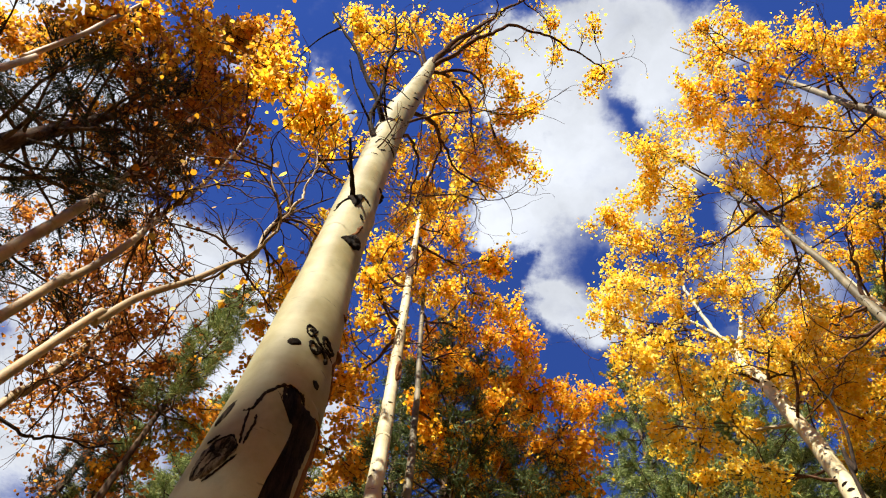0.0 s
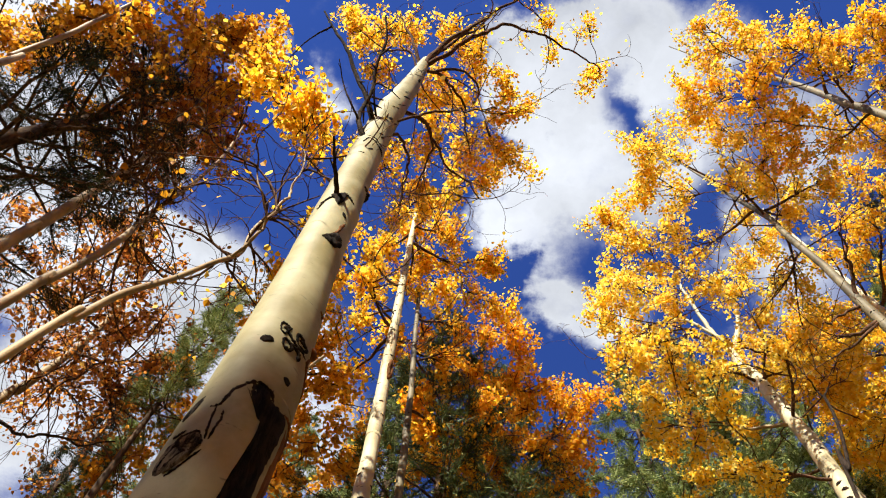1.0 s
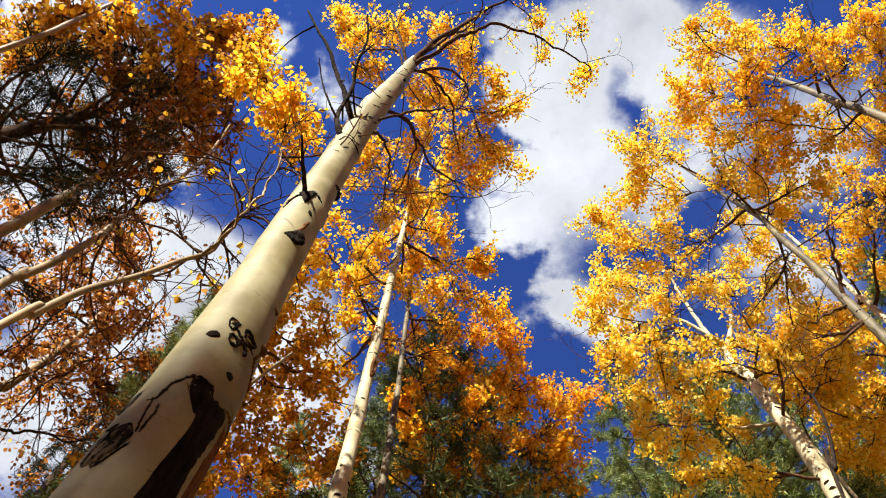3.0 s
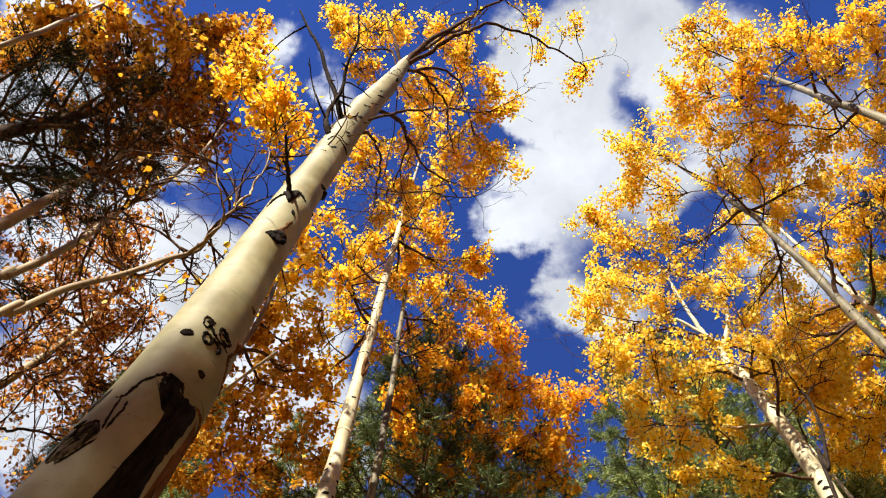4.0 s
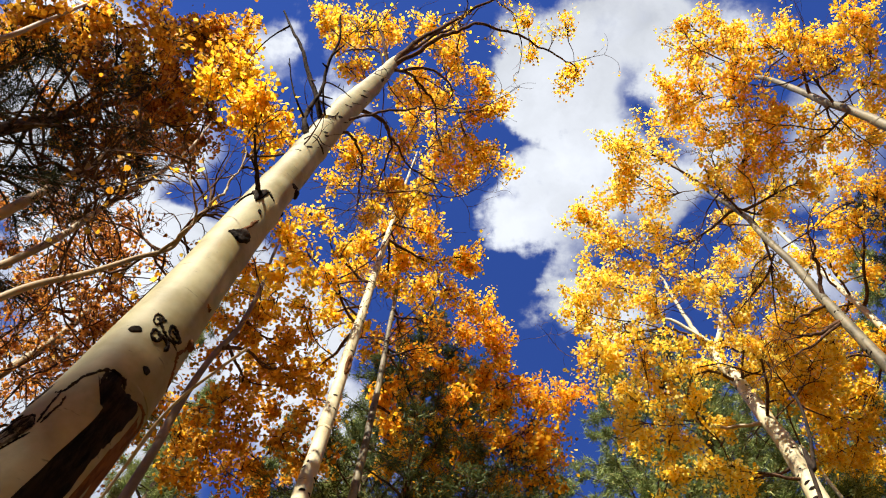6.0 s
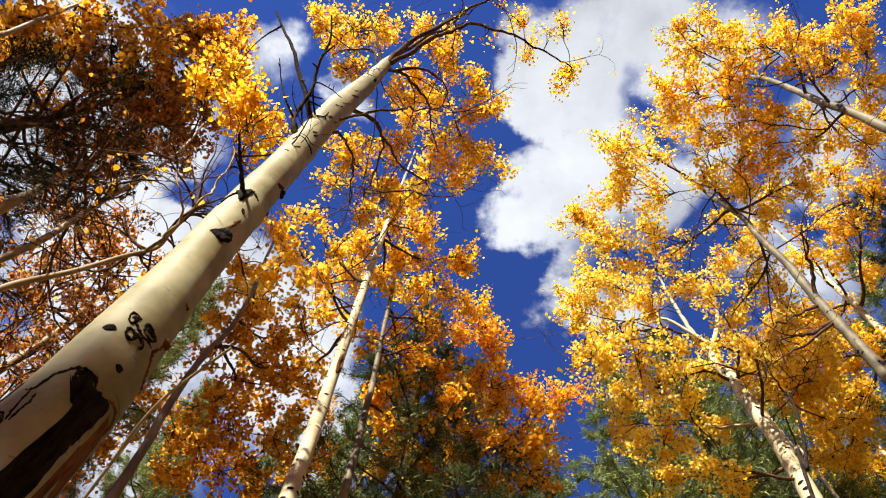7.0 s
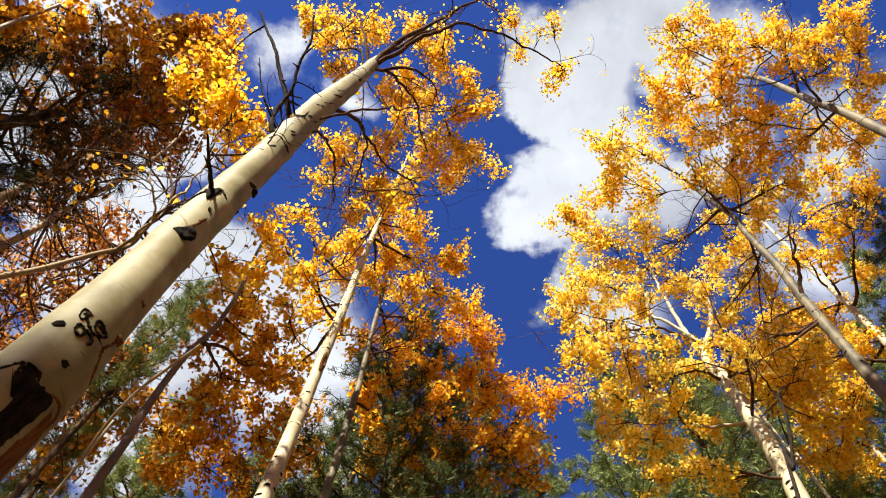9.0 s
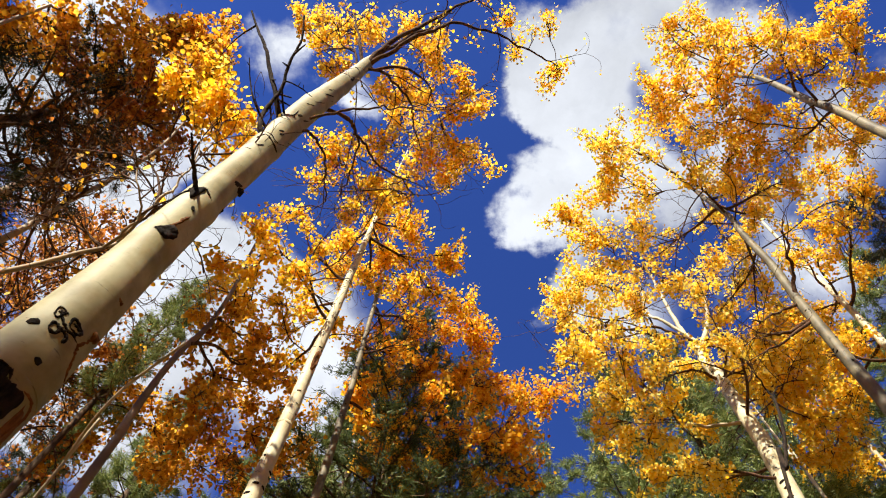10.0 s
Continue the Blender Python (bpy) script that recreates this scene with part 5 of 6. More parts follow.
YOUNG_BOUGHS = [(-1.43, 0.97, 6.45, 0.18), (-1.50, 1.18, 6.97, 0.16), (-1.24, 1.19, 6.39, 0.20), (-1.13, 0.94, 6.40, 0.15), (-1.74, 0.88, 7.52, 0.22), (-1.14, 1.15, 6.70, 0.19), (-1.23, 1.40, 6.98, 0.18), (-1.52, 0.85, 6.50, 0.20)]
aspen("aspen_tree", "young leaning aspen with a pale stem and yellow leaves", [(-1.42, 1.18, 3.09), (-1.40, 1.22, 3.33), (-1.37, 1.26, 3.64), (-1.31, 1.34, 3.98), (-1.26, 1.41, 4.34), (-1.21, 1.47, 4.64), (-1.23, 1.45, 4.91), (-1.22, 1.45, 5.20)], (0.028, 0.010), BARK_BROWN, LEAF_GOLD, limbs=[([(-1.15, 1.41, 4.51), (-1.09, 1.32, 4.66), (-1.11, 1.19, 4.81), (-1.17, 1.07, 4.97)], 0.010, BARK_BROWN), ([(-1.11, 1.35, 4.64), (-1.05, 1.30, 4.88), (-1.02, 1.25, 5.12), (-0.99, 1.20, 5.35), (-1.04, 1.08, 5.61)], 0.011, BARK_BROWN)], boughs=YOUNG_BOUGHS, seed=13, dense=0.8, size=0.042, singles=150, sprays=[((-1.31, 1.52, 5.10), (-1.12, 1.18, 5.25), 0.0090, 0.10), ((-1.26, 1.31, 5.19), (-1.02, 1.11, 5.28), 0.0090, 0.10), ((-1.15, 1.39, 5.16), (-0.90, 1.47, 5.15), 0.0080, 0.50), ((-1.11, 1.33, 5.40), (-0.97, 1.09, 5.51), 0.0090, 0.15), ((-1.25, 1.12, 5.16), (-1.40, 0.99, 5.20), 0.0080, 0.05), ((-1.06, 1.25, 5.54), (-0.81, 1.36, 5.52), 0.0080, 0.40), ((-1.23, 1.49, 4.69), (-1.11, 1.07, 4.86), 0.0090, 0.04), ((-1.23, 1.45, 4.92), (-0.88, 1.22, 5.03), 0.0090, 0.10), ((-1.20, 1.43, 5.14), (-0.77, 1.18, 5.27), 0.0090, 0.20), ((-1.31, 1.49, 4.58), (-1.21, 1.68, 4.51), 0.0080, 0.50), ((-1.51, 1.62, 4.84), (-1.04, 1.81, 4.79), 0.0080, 0.60), ((-1.62, 1.58, 4.52), (-1.31, 1.80, 4.45), 0.0080, 0.50), ((-1.50, 1.54, 4.55), (-1.44, 1.28, 4.65), 0.0080, 0.04), ((-1.09, 1.33, 4.87), (-1.18, 1.09, 5.82), 0.0090, 0.10), ((-1.33, 1.54, 4.77), (-1.07, 1.62, 4.76), 0.0080, 0.60), ((-1.87, 1.64, 4.48), (-1.68, 1.89, 4.40), 0.0080, 0.30), ((-1.15, 1.36, 5.50), (-0.80, 1.21, 6.01), 0.0090, 0.20), ((-1.37, 1.50, 4.57), (-1.63, 1.39, 4.59), 0.0090, 0.03), ((-1.75, 1.61, 4.50), (-1.22, 1.49, 4.58), 0.0080, 0.10)], leaf_word="thin yellow autumn leaves")

TWIN_BOUGHS = [(-2.63, 0.78, 9.08, 0.29), (-2.33, 0.63, 9.07, 0.23), (-2.52, 0.97, 9.14, 0.24), (-2.20, 0.74, 9.66, 0.24), (-2.48, 1.21, 9.75, 0.32), (-2.67, 0.59, 8.83, 0.25), (-1.98, 0.97, 8.86, 0.23), (-2.41, 1.31, 9.10, 0.26), (-3.02, 0.84, 9.31, 0.30)]
TWIN_BOUGHS += [(-5.03, 0.72, 9.29, 0.25), (-4.76, 0.85, 9.35, 0.21), (-3.91, 0.66, 8.61, 0.23), (-3.84, 0.87, 9.00, 0.22), (-3.55, 0.64, 9.14, 0.25), (-3.35, 0.89, 9.20, 0.24), (-2.65, 0.57, 8.26, 0.27), (-2.89, 0.84, 9.37, 0.23), (-2.59, 0.65, 9.34, 0.28), (-1.87, 0.73, 7.76, 0.25), (-3.35, 1.21, 8.81, 0.28), (-2.99, 1.14, 8.73, 0.21), (-2.62, 1.26, 8.40, 0.24), (-2.36, 1.09, 8.40, 0.29), (-2.94, 1.44, 8.10, 0.22), (-2.74, 1.57, 8.44, 0.26), (-4.34, 0.97, 9.28, 0.25), (-3.19, 0.97, 7.94, 0.28), (-2.34, 1.43, 8.38, 0.26), (-4.14, 0.50, 8.35, 0.22), (-2.15, 0.67, 8.79, 0.27), (-3.76, 1.53, 7.78, 0.24), (-2.56, 0.44, 7.84, 0.29)]
TWIN_BOUGHS += [(-5.22, 0.62, 9.29, 0.26), (-4.72, 0.82, 8.82, 0.22), (-3.96, 0.53, 8.09, 0.23), (-4.85, 1.04, 8.65, 0.2), (-4.54, 0.6, 8.08, 0.27), (-4.93, 0.92, 9.04, 0.22), (-4.42, 0.65, 8.7, 0.27)]
aspen("aspen_tree", "pale brown aspen with orange-gold leaves", [(-2.17, 1.50, 4.00), (-2.15, 1.53, 4.36), (-2.13, 1.56, 4.68), (-2.12, 1.58, 5.08), (-2.13, 1.57, 5.46), (-2.13, 1.57, 5.87), (-2.12, 1.57, 6.36), (-2.14, 1.54, 7.13), (-2.20, 1.45, 7.89)], (0.042, 0.010), BARK_BROWN, LEAF_SHADED_ORANGE, limbs=(), boughs=TWIN_BOUGHS, seed=14, dense=0.5, sprays=[((-2.78, 1.91, 5.31), (-2.72, 2.11, 5.23), 0.0110, 0.12), ((-2.68, 1.87, 5.41), (-2.36, 2.00, 5.37), 0.0110, 0.12), ((-2.35, 1.71, 5.19), (-2.24, 1.50, 5.27), 0.0110, 0.12), ((-2.29, 1.69, 5.36), (-2.16, 1.39, 5.48), 0.0110, 0.12), ((-2.50, 1.81, 5.90), (-2.53, 1.44, 6.04), 0.0110, 0.12), ((-2.28, 1.66, 5.73), (-2.17, 1.36, 5.86), 0.0110, 0.12), ((-2.34, 1.70, 6.05), (-2.11, 1.67, 6.08), 0.0110, 0.12), ((-1.93, 1.45, 5.50), (-1.97, 1.24, 5.58), 0.0110, 0.12), ((-1.89, 1.43, 5.63), (-2.01, 1.08, 5.76), 0.0110, 0.12), ((-1.82, 1.38, 5.72), (-1.72, 1.34, 5.74), 0.0110, 0.12), ((-2.10, 1.57, 5.57), (-1.64, 1.27, 5.72), 0.0100, 0.35), ((-2.18, 1.61, 5.55), (-2.03, 1.30, 5.68), 0.0080, 0.35), ((-1.90, 1.45, 5.63), (-1.56, 1.41, 5.67), 0.0080, 0.35), ((-2.37, 1.74, 5.49), (-2.46, 1.41, 5.61), 0.0080, 0.35), ((-1.89, 1.43, 5.86), (-1.52, 1.51, 5.85), 0.0080, 0.35), ((-2.64, 1.87, 5.42), (-2.36, 2.10, 5.34), 0.0080, 0.35), ((-1.99, 1.49, 5.61), (-1.79, 1.81, 5.49), 0.0080, 1.00)])

STOUT_BOUGHS = [(-2.92, 1.77, 9.08, 0.29), (-2.71, 1.27, 9.20, 0.23), (-2.70, 1.24, 7.95, 0.25), (-3.40, 1.04, 8.91, 0.20), (-2.63, 1.60, 9.25, 0.30), (-2.68, 0.92, 8.43, 0.25), (-3.27, 0.88, 8.06, 0.21), (-3.35, 1.75, 8.98, 0.24), (-3.09, 0.68, 8.90, 0.21), (-3.75, 0.72, 9.35, 0.25), (-3.51, 1.29, 8.17, 0.25), (-3.07, 1.43, 9.40, 0.26), (-3.42, 1.42, 8.97, 0.29), (-3.51, 0.61, 8.06, 0.22), (-2.88, 0.74, 9.66, 0.23)]
STOUT_BOUGHS += [(-2.87, 1.45, 7.34, 0.19), (-3.25, 1.92, 8.48, 0.21), (-2.45, 1.44, 7.35, 0.21), (-2.56, 1.84, 7.97, 0.19), (-2.52, 1.73, 8.38, 0.19), (-2.91, 1.3, 7.83, 0.21), (-3.32, 1.86, 7.89, 0.22), (-2.82, 1.44, 8.38, 0.24), (-3.45, 1.63, 7.65, 0.22), (-4.14, 1.44, 8.31, 0.2)]
aspen("aspen_tree", "brown-barked aspen with sparse orange leaves", [(-2.80, 1.58, 4.85), (-2.80, 1.59, 5.33), (-2.80, 1.58, 6.01), (-2.81, 1.57, 6.52), (-2.82, 1.54, 7.09), (-2.84, 1.51, 7.77), (-2.87, 1.44, 8.73), (-2.92, 1.32, 9.98)], (0.070, 0.012), BARK_BROWN, LEAF_SHADED_RUSSET, limbs=(), boughs=STOUT_BOUGHS, seed=15, leaf_word="dull russet leaves in shade", dense=0.45, sprays=[((-3.37, 1.87, 6.16), (-3.15, 1.52, 6.31), 0.0140, 0.12), ((-3.34, 1.85, 6.42), (-3.30, 1.34, 6.62), 0.0140, 0.12), ((-3.45, 1.90, 6.94), (-3.30, 2.09, 6.87), 0.0140, 0.12), ((-3.22, 1.78, 6.84), (-3.37, 2.23, 6.65), 0.0140, 0.12), ((-2.88, 1.60, 6.56), (-2.39, 1.12, 6.78), 0.0140, 0.12), ((-2.69, 1.50, 6.54), (-2.52, 1.70, 6.47), 0.0140, 0.12), ((-2.62, 1.45, 6.71), (-2.50, 1.14, 6.85), 0.0140, 0.12), ((-2.61, 1.43, 7.00), (-2.43, 1.43, 7.01), 0.0140, 0.12), ((-2.20, 1.22, 6.45), (-2.22, 1.29, 6.42), 0.0140, 0.12), ((-3.28, 1.83, 6.19), (-3.05, 1.72, 6.24), 0.0140, 0.12), ((-3.25, 1.80, 6.46), (-3.27, 1.26, 6.67), 0.0140, 0.12), ((-2.60, 1.44, 6.67), (-2.21, 1.13, 6.81), 0.0100, 0.70), ((-2.53, 1.40, 6.69), (-2.06, 1.57, 6.65), 0.0080, 0.70), ((-2.85, 1.59, 6.59), (-2.67, 1.22, 6.75), 0.0080, 0.70), ((-3.13, 1.74, 6.52), (-3.18, 1.35, 6.67), 0.0080, 0.70), ((-3.31, 1.83, 6.47), (-2.98, 2.00, 6.42), 0.0080, 0.30), ((-2.34, 1.28, 6.74), (-1.92, 1.35, 6.74), 0.0080, 0.70)])

aspen("aspen_tree", "pale slanting aspen stem under dark pine boughs", [(-2.42, 0.48, 4.6), (-2.5, 0.46, 5.0), (-2.44, 0.39, 5.5), (-2.47, 0.34, 5.9), (-2.49, 0.26, 6.5)], (0.040, 0.012), BARK_BROWN, LEAF_SHADED_ORANGE, boughs=[(-2.62, 0.3, 6.2, 0.15), (-2.67, 0.42, 6.6, 0.15), (-2.58, 0.38, 6.9, 0.15), (-2.67, 0.32, 6.0, 0.15)], seed=70, dense=0.5, size=0.042)

RUSSET_BOUGHS = [(-5.42, 3.26, 9.18, 0.31), (-4.69, 3.42, 8.88, 0.35), (-4.08, 3.06, 8.93, 0.31), (-4.00, 3.01, 9.22, 0.34), (-4.11, 2.69, 8.70, 0.30), (-5.16, 3.78, 8.81, 0.27), (-4.41, 3.96, 8.57, 0.33), (-3.69, 3.49, 8.26, 0.29), (-4.63, 3.81, 7.71, 0.29), (-5.05, 4.66, 8.95, 0.31), (-3.94, 4.04, 8.17, 0.34), (-3.70, 3.87, 8.44, 0.29), (-5.03, 4.81, 8.24, 0.26), (-3.79, 4.19, 7.46, 0.31), (-3.38, 3.97, 7.58, 0.23), (-5.11, 2.85, 9.56, 0.36), (-4.05, 3.50, 9.48, 0.36), (-5.69, 2.78, 9.55, 0.31)]
aspen("aspen_tree", "dull russet aspen with many fine twigs", [(-4.30, 3.69, 6.07), (-4.25, 3.76, 6.76), (-4.19, 3.83, 7.78), (-4.20, 3.82, 8.61), (-4.26, 3.74, 9.67)], (0.080, 0.030), BARK_BROWN, LEAF_SHADED_RUSSET, limbs=[([(-4.19, 3.75, 6.20), (-3.90, 3.82, 6.21), (-3.66, 3.88, 6.23), (-3.42, 3.98, 6.23), (-3.13, 3.98, 6.28)], 0.018, BARK_DEAD), ([(-4.03, 3.84, 8.64), (-3.98, 3.81, 8.17), (-3.96, 3.74, 7.49), (-3.98, 3.63, 6.77), (-3.99, 3.53, 6.22)], 0.017, BARK_TWIG), ([(-4.22, 3.47, 8.12), (-4.16, 3.45, 7.66), (-4.14, 3.38, 7.03), (-4.11, 3.32, 6.48)], 0.017, BARK_TWIG), ([(-3.66, 4.08, 7.82), (-3.82, 3.84, 7.23), (-3.84, 3.73, 6.68), (-3.79, 3.69, 6.0)], 0.017, BARK_TWIG), ([(-4.17, 3.69, 7.6), (-3.82, 3.99, 7.65), (-3.54, 4.16, 7.67)], 0.017, BARK_TWIG), ([(-4.17, 3.37, 8.86), (-4.12, 3.34, 7.98), (-4.04, 3.34, 7.07), (-3.97, 3.33, 6.51)], 0.017, BARK_TWIG), ([(-4.05, 3.83, 9.05), (-3.73, 4.07, 8.91), (-3.52, 4.18, 8.54)], 0.017, BARK_TWIG)], boughs=RUSSET_BOUGHS, seed=16, dense=0.5, size=0.042, sprays=[((-3.94, 4.24, 7.84), (-3.33, 3.85, 8.03), 0.0090, 5.50), ((-3.90, 3.68, 7.97), (-3.55, 3.53, 8.05), 0.0090, 5.50), ((-4.36, 3.09, 8.11), (-3.95, 3.03, 8.16), 0.0090, 5.50), ((-4.19, 3.65, 7.02), (-4.09, 3.05, 7.26), 0.0090, 5.50), ((-4.45, 2.47, 7.30), (-4.24, 2.03, 7.49), 0.0090, 5.50), ((-4.73, 4.33, 7.90), (-4.47, 4.19, 7.98), 0.0090, 5.50), ((-4.26, 3.84, 7.37), (-3.96, 3.50, 7.52), 0.0090, 5.50), ((-5.37, 3.60, 8.24), (-4.84, 3.64, 8.26), 0.0090, 5.50), ((-4.73, 4.14, 7.10), (-4.41, 4.10, 7.13), 0.0090, 5.50), ((-3.70, 3.12, 8.42), (-3.11, 2.62, 8.65), 0.0090, 5.50), ((-3.99, 3.37, 7.76), (-3.59, 3.35, 7.79), 0.0090, 5.50), ((-4.16, 3.90, 6.76), (-3.90, 3.69, 6.86), 0.0090, 5.50), ((-4.28, 3.31, 7.67), (-4.14, 3.12, 7.76), 0.0090, 5.50), ((-3.48, 4.12, 7.53), (-2.92, 3.46, 7.83), 0.0090, 5.50), ((-3.74, 4.02, 7.83), (-3.34, 3.88, 7.91), 0.0090, 5.50), ((-3.63, 4.58, 7.24), (-3.23, 4.42, 7.33), 0.0090, 5.50), ((-4.39, 4.75, 7.22), (-3.94, 4.30, 7.43), 0.0090, 5.50), ((-4.63, 4.49, 8.01), (-4.11, 3.94, 8.26), 0.0090, 5.50), ((-3.73, 4.12, 7.09), (-3.22, 4.30, 7.05), 0.0090, 5.50), ((-4.43, 2.57, 7.26), (-4.11, 2.17, 7.44), 0.0090, 5.50), ((-4.41, 4.36, 7.87), (-4.29, 3.88, 8.07), 0.0090, 5.50), ((-4.30, 4.17, 6.97), (-4.10, 4.12, 7.00), 0.0090, 5.50), ((-3.74, 3.49, 7.96), (-3.59, 2.97, 8.17), 0.0090, 5.50), ((-4.83, 3.68, 7.45), (-4.44, 3.50, 7.55), 0.0090, 5.50), ((-4.27, 3.84, 8.18), (-3.98, 3.59, 8.30), 0.0090, 5.50), ((-3.40, 4.41, 6.93), (-3.18, 4.39, 6.95), 0.0090, 5.50), ((-4.23, 2.93, 7.20), (-4.03, 2.58, 7.35), 0.0090, 5.50), ((-3.33, 3.17, 7.30), (-2.75, 2.84, 7.47), 0.0090, 5.50), ((-3.41, 2.34, 7.68), (-3.31, 1.75, 7.92), 0.0090, 5.50), ((-5.46, 3.73, 8.24), (-5.08, 3.59, 8.33), 0.0090, 5.50), ((-3.96, 3.98, 7.65), (-3.35, 3.51, 7.87), 0.0090, 5.50), ((-5.33, 4.89, 7.59), (-4.68, 4.27, 7.88), 0.0090, 5.50), ((-4.01, 4.40, 7.01), (-3.69, 4.42, 7.02), 0.0090, 5.50), ((-3.94, 2.96, 7.23), (-3.52, 2.76, 7.33), 0.0090, 5.50), ((-4.62, 4.68, 7.12), (-4.09, 4.75, 7.13), 0.0090, 5.50), ((-4.37, 2.82, 7.69), (-4.04, 3.00, 7.64), 0.0090, 5.50), ((-3.60, 4.22, 7.19), (-3.02, 3.93, 7.34), 0.0090, 5.50), ((-4.29, 2.70, 7.59), (-4.00, 2.11, 7.84), 0.0090, 5.50), ((-4.79, 3.41, 7.70), (-4.56, 2.79, 7.96), 0.0090, 5.50), ((-3.62, 2.46, 7.53), (-3.29, 1.85, 7.79), 0.0090, 5.50), ((-4.14, 4.30, 7.13), (-3.55, 3.76, 7.38), 0.0090, 5.50), ((-3.64, 4.26, 7.23), (-3.02, 3.70, 7.49), 0.0090, 5.50), ((-4.21, 2.55, 7.31), (-3.71, 1.95, 7.58), 0.0090, 5.50), ((-4.25, 3.49, 7.26), (-3.65, 3.43, 7.31), 0.0090, 5.50), ((-4.20, 4.97, 7.70), (-3.80, 4.49, 7.91), 0.0090, 5.50), ((-4.24, 4.85, 7.15), (-3.62, 4.24, 7.43), 0.0090, 5.50), ((-4.44, 5.11, 7.38), (-4.21, 4.79, 7.52), 0.0090, 5.50), ((-4.39, 4.34, 7.03), (-3.91, 3.85, 7.25), 0.0090, 5.50), ((-4.99, 5.35, 7.16), (-4.64, 5.01, 7.31), 0.0090, 5.50), ((-3.66, 4.59, 7.15), (-3.13, 4.22, 7.33), 0.0090, 5.50), ((-5.18, 5.20, 7.63), (-5.01, 4.83, 7.79), 0.0090, 5.50), ((-3.91, 4.53, 7.43), (-3.51, 4.35, 7.52), 0.0090, 5.50), ((-4.17, 4.18, 6.98), (-3.76, 4.23, 6.99), 0.0090, 5.50), ((-3.69, 4.56, 7.25), (-3.39, 4.69, 7.22), 0.0090, 5.50), ((-4.62, 4.95, 7.50), (-3.95, 4.37, 7.77), 0.0090, 5.50), ((-4.00, 5.61, 7.44), (-3.60, 5.34, 7.57), 0.0090, 5.50), ((-3.93, 4.94, 6.69), (-3.75, 4.73, 6.78), 0.0090, 5.50), ((-4.44, 4.72, 6.98), (-4.14, 4.78, 6.98), 0.0090, 5.50), ((-4.36, 5.26, 7.74), (-3.78, 4.53, 8.07), 0.0090, 5.50), ((-3.75, 4.69, 6.71), (-3.15, 4.64, 6.77), 0.0090, 5.50)], leaf_word="small russet autumn leaves")

conifer("pine_tree", "dark long-needled pine seen against bright cloud", [(-3.59, 1.23, 5.71), (-3.57, 1.27, 6.62), (-3.55, 1.35, 7.88), (-3.52, 1.42, 9.83)], 0.16, (5.4, 1.4, 0.8), 21, needle=NEEDLE_SHADED, whorls=14, length=0.085, needles=17, tufts=0.75)

conifer("pine_tree", "green pine behind orange aspen leaves", [(-0.27, 5.54, 6.13), (-0.37, 5.64, 12.26)], 0.16, (5.5, 1.9, 0.2), 22, length=0.085, width=0.006, tufts=1.1, needles=12, needle=NEEDLE_GREEN_SHADED)

conifer("pine_tree", "green pine behind orange aspen leaves", [(0.58, 6.78, 6.40), (0.48, 6.88, 12.80)], 0.16, (5.8, 2.0, 0.2), 23, length=0.085, width=0.006, tufts=1.1, needles=12, needle=NEEDLE_GREEN_SHADED)

conifer("pine_tree", "green pine behind orange aspen leaves", [(-1.10, 6.87, 6.33), (-1.20, 6.97, 12.65)], 0.16, (5.7, 1.8, 0.2), 24, length=0.085, width=0.006, tufts=1.1, needles=12)

conifer("pine_tree", "tall green pine beside the blue sky", [(3.71, 9.38, 8.73), (3.61, 9.48, 17.46)], 0.16, (7.9, 2.6, 0.2), 25, length=0.15, width=0.009, tufts=1.0, whorls=22, needles=9)

conifer("pine_tree", "tall green pine behind yellow aspens", [(5.10, 8.90, 9.08), (5.00, 9.00, 18.17)], 0.16, (9.1, 2.6, 0.2), 26, length=0.15, width=0.009, tufts=1.0, whorls=22, needles=9)

conifer("pine_tree", "tall green pine behind yellow aspens", [(5.93, 9.34, 8.48), (5.83, 9.44, 16.97)], 0.16, (7.6, 2.3, 0.2), 27, length=0.15, width=0.009, tufts=1.0, whorls=22, needles=9)

conifer("pine_tree", "tall green pine behind yellow aspens", [(7.23, 9.19, 8.02), (7.13, 9.29, 16.03)], 0.16, (7.2, 2.3, 0.2), 33, length=0.15, width=0.009, tufts=1.0, whorls=22, needles=9)

conifer("pine_tree", "tall green pine behind yellow aspens", [(8.92, 7.14, 7.93), (8.82, 7.24, 15.87)], 0.16, (7.9, 2.6, 0.2), 28, length=0.15, width=0.009, tufts=1.0, whorls=22, needles=9)

conifer("pine_tree", "tall green pine behind yellow aspens", [(9.60, 6.60, 9.00), (9.50, 6.70, 18.40)], 0.16, (7.9, 2.6, 0.2), 36, length=0.15, width=0.009, tufts=1.0, whorls=22, needles=9)

conifer("pine_tree", "tall green pine behind golden aspens", [(8.67, 8.83, 8.13), (8.57, 8.93, 16.27)], 0.16, (7.3, 2.6, 0.2), 34, length=0.15, width=0.009, tufts=1.0, whorls=22, needles=9)

conifer("pine_tree", "green pine behind orange aspen leaves", [(1.78, 8.85, 6.84), (1.68, 8.95, 13.67)], 0.16, (6.8, 1.8, 0.2), 35, length=0.085, width=0.006, tufts=1.1, needles=12)

conifer("pine_tree", "grey-green pine against white cloud", [(-3.07, 4.08, 4.93), (-3.17, 4.18, 9.86)], 0.07, (6.9, 0.5, 0.2), 29, tufts=0.6, whorls=16)

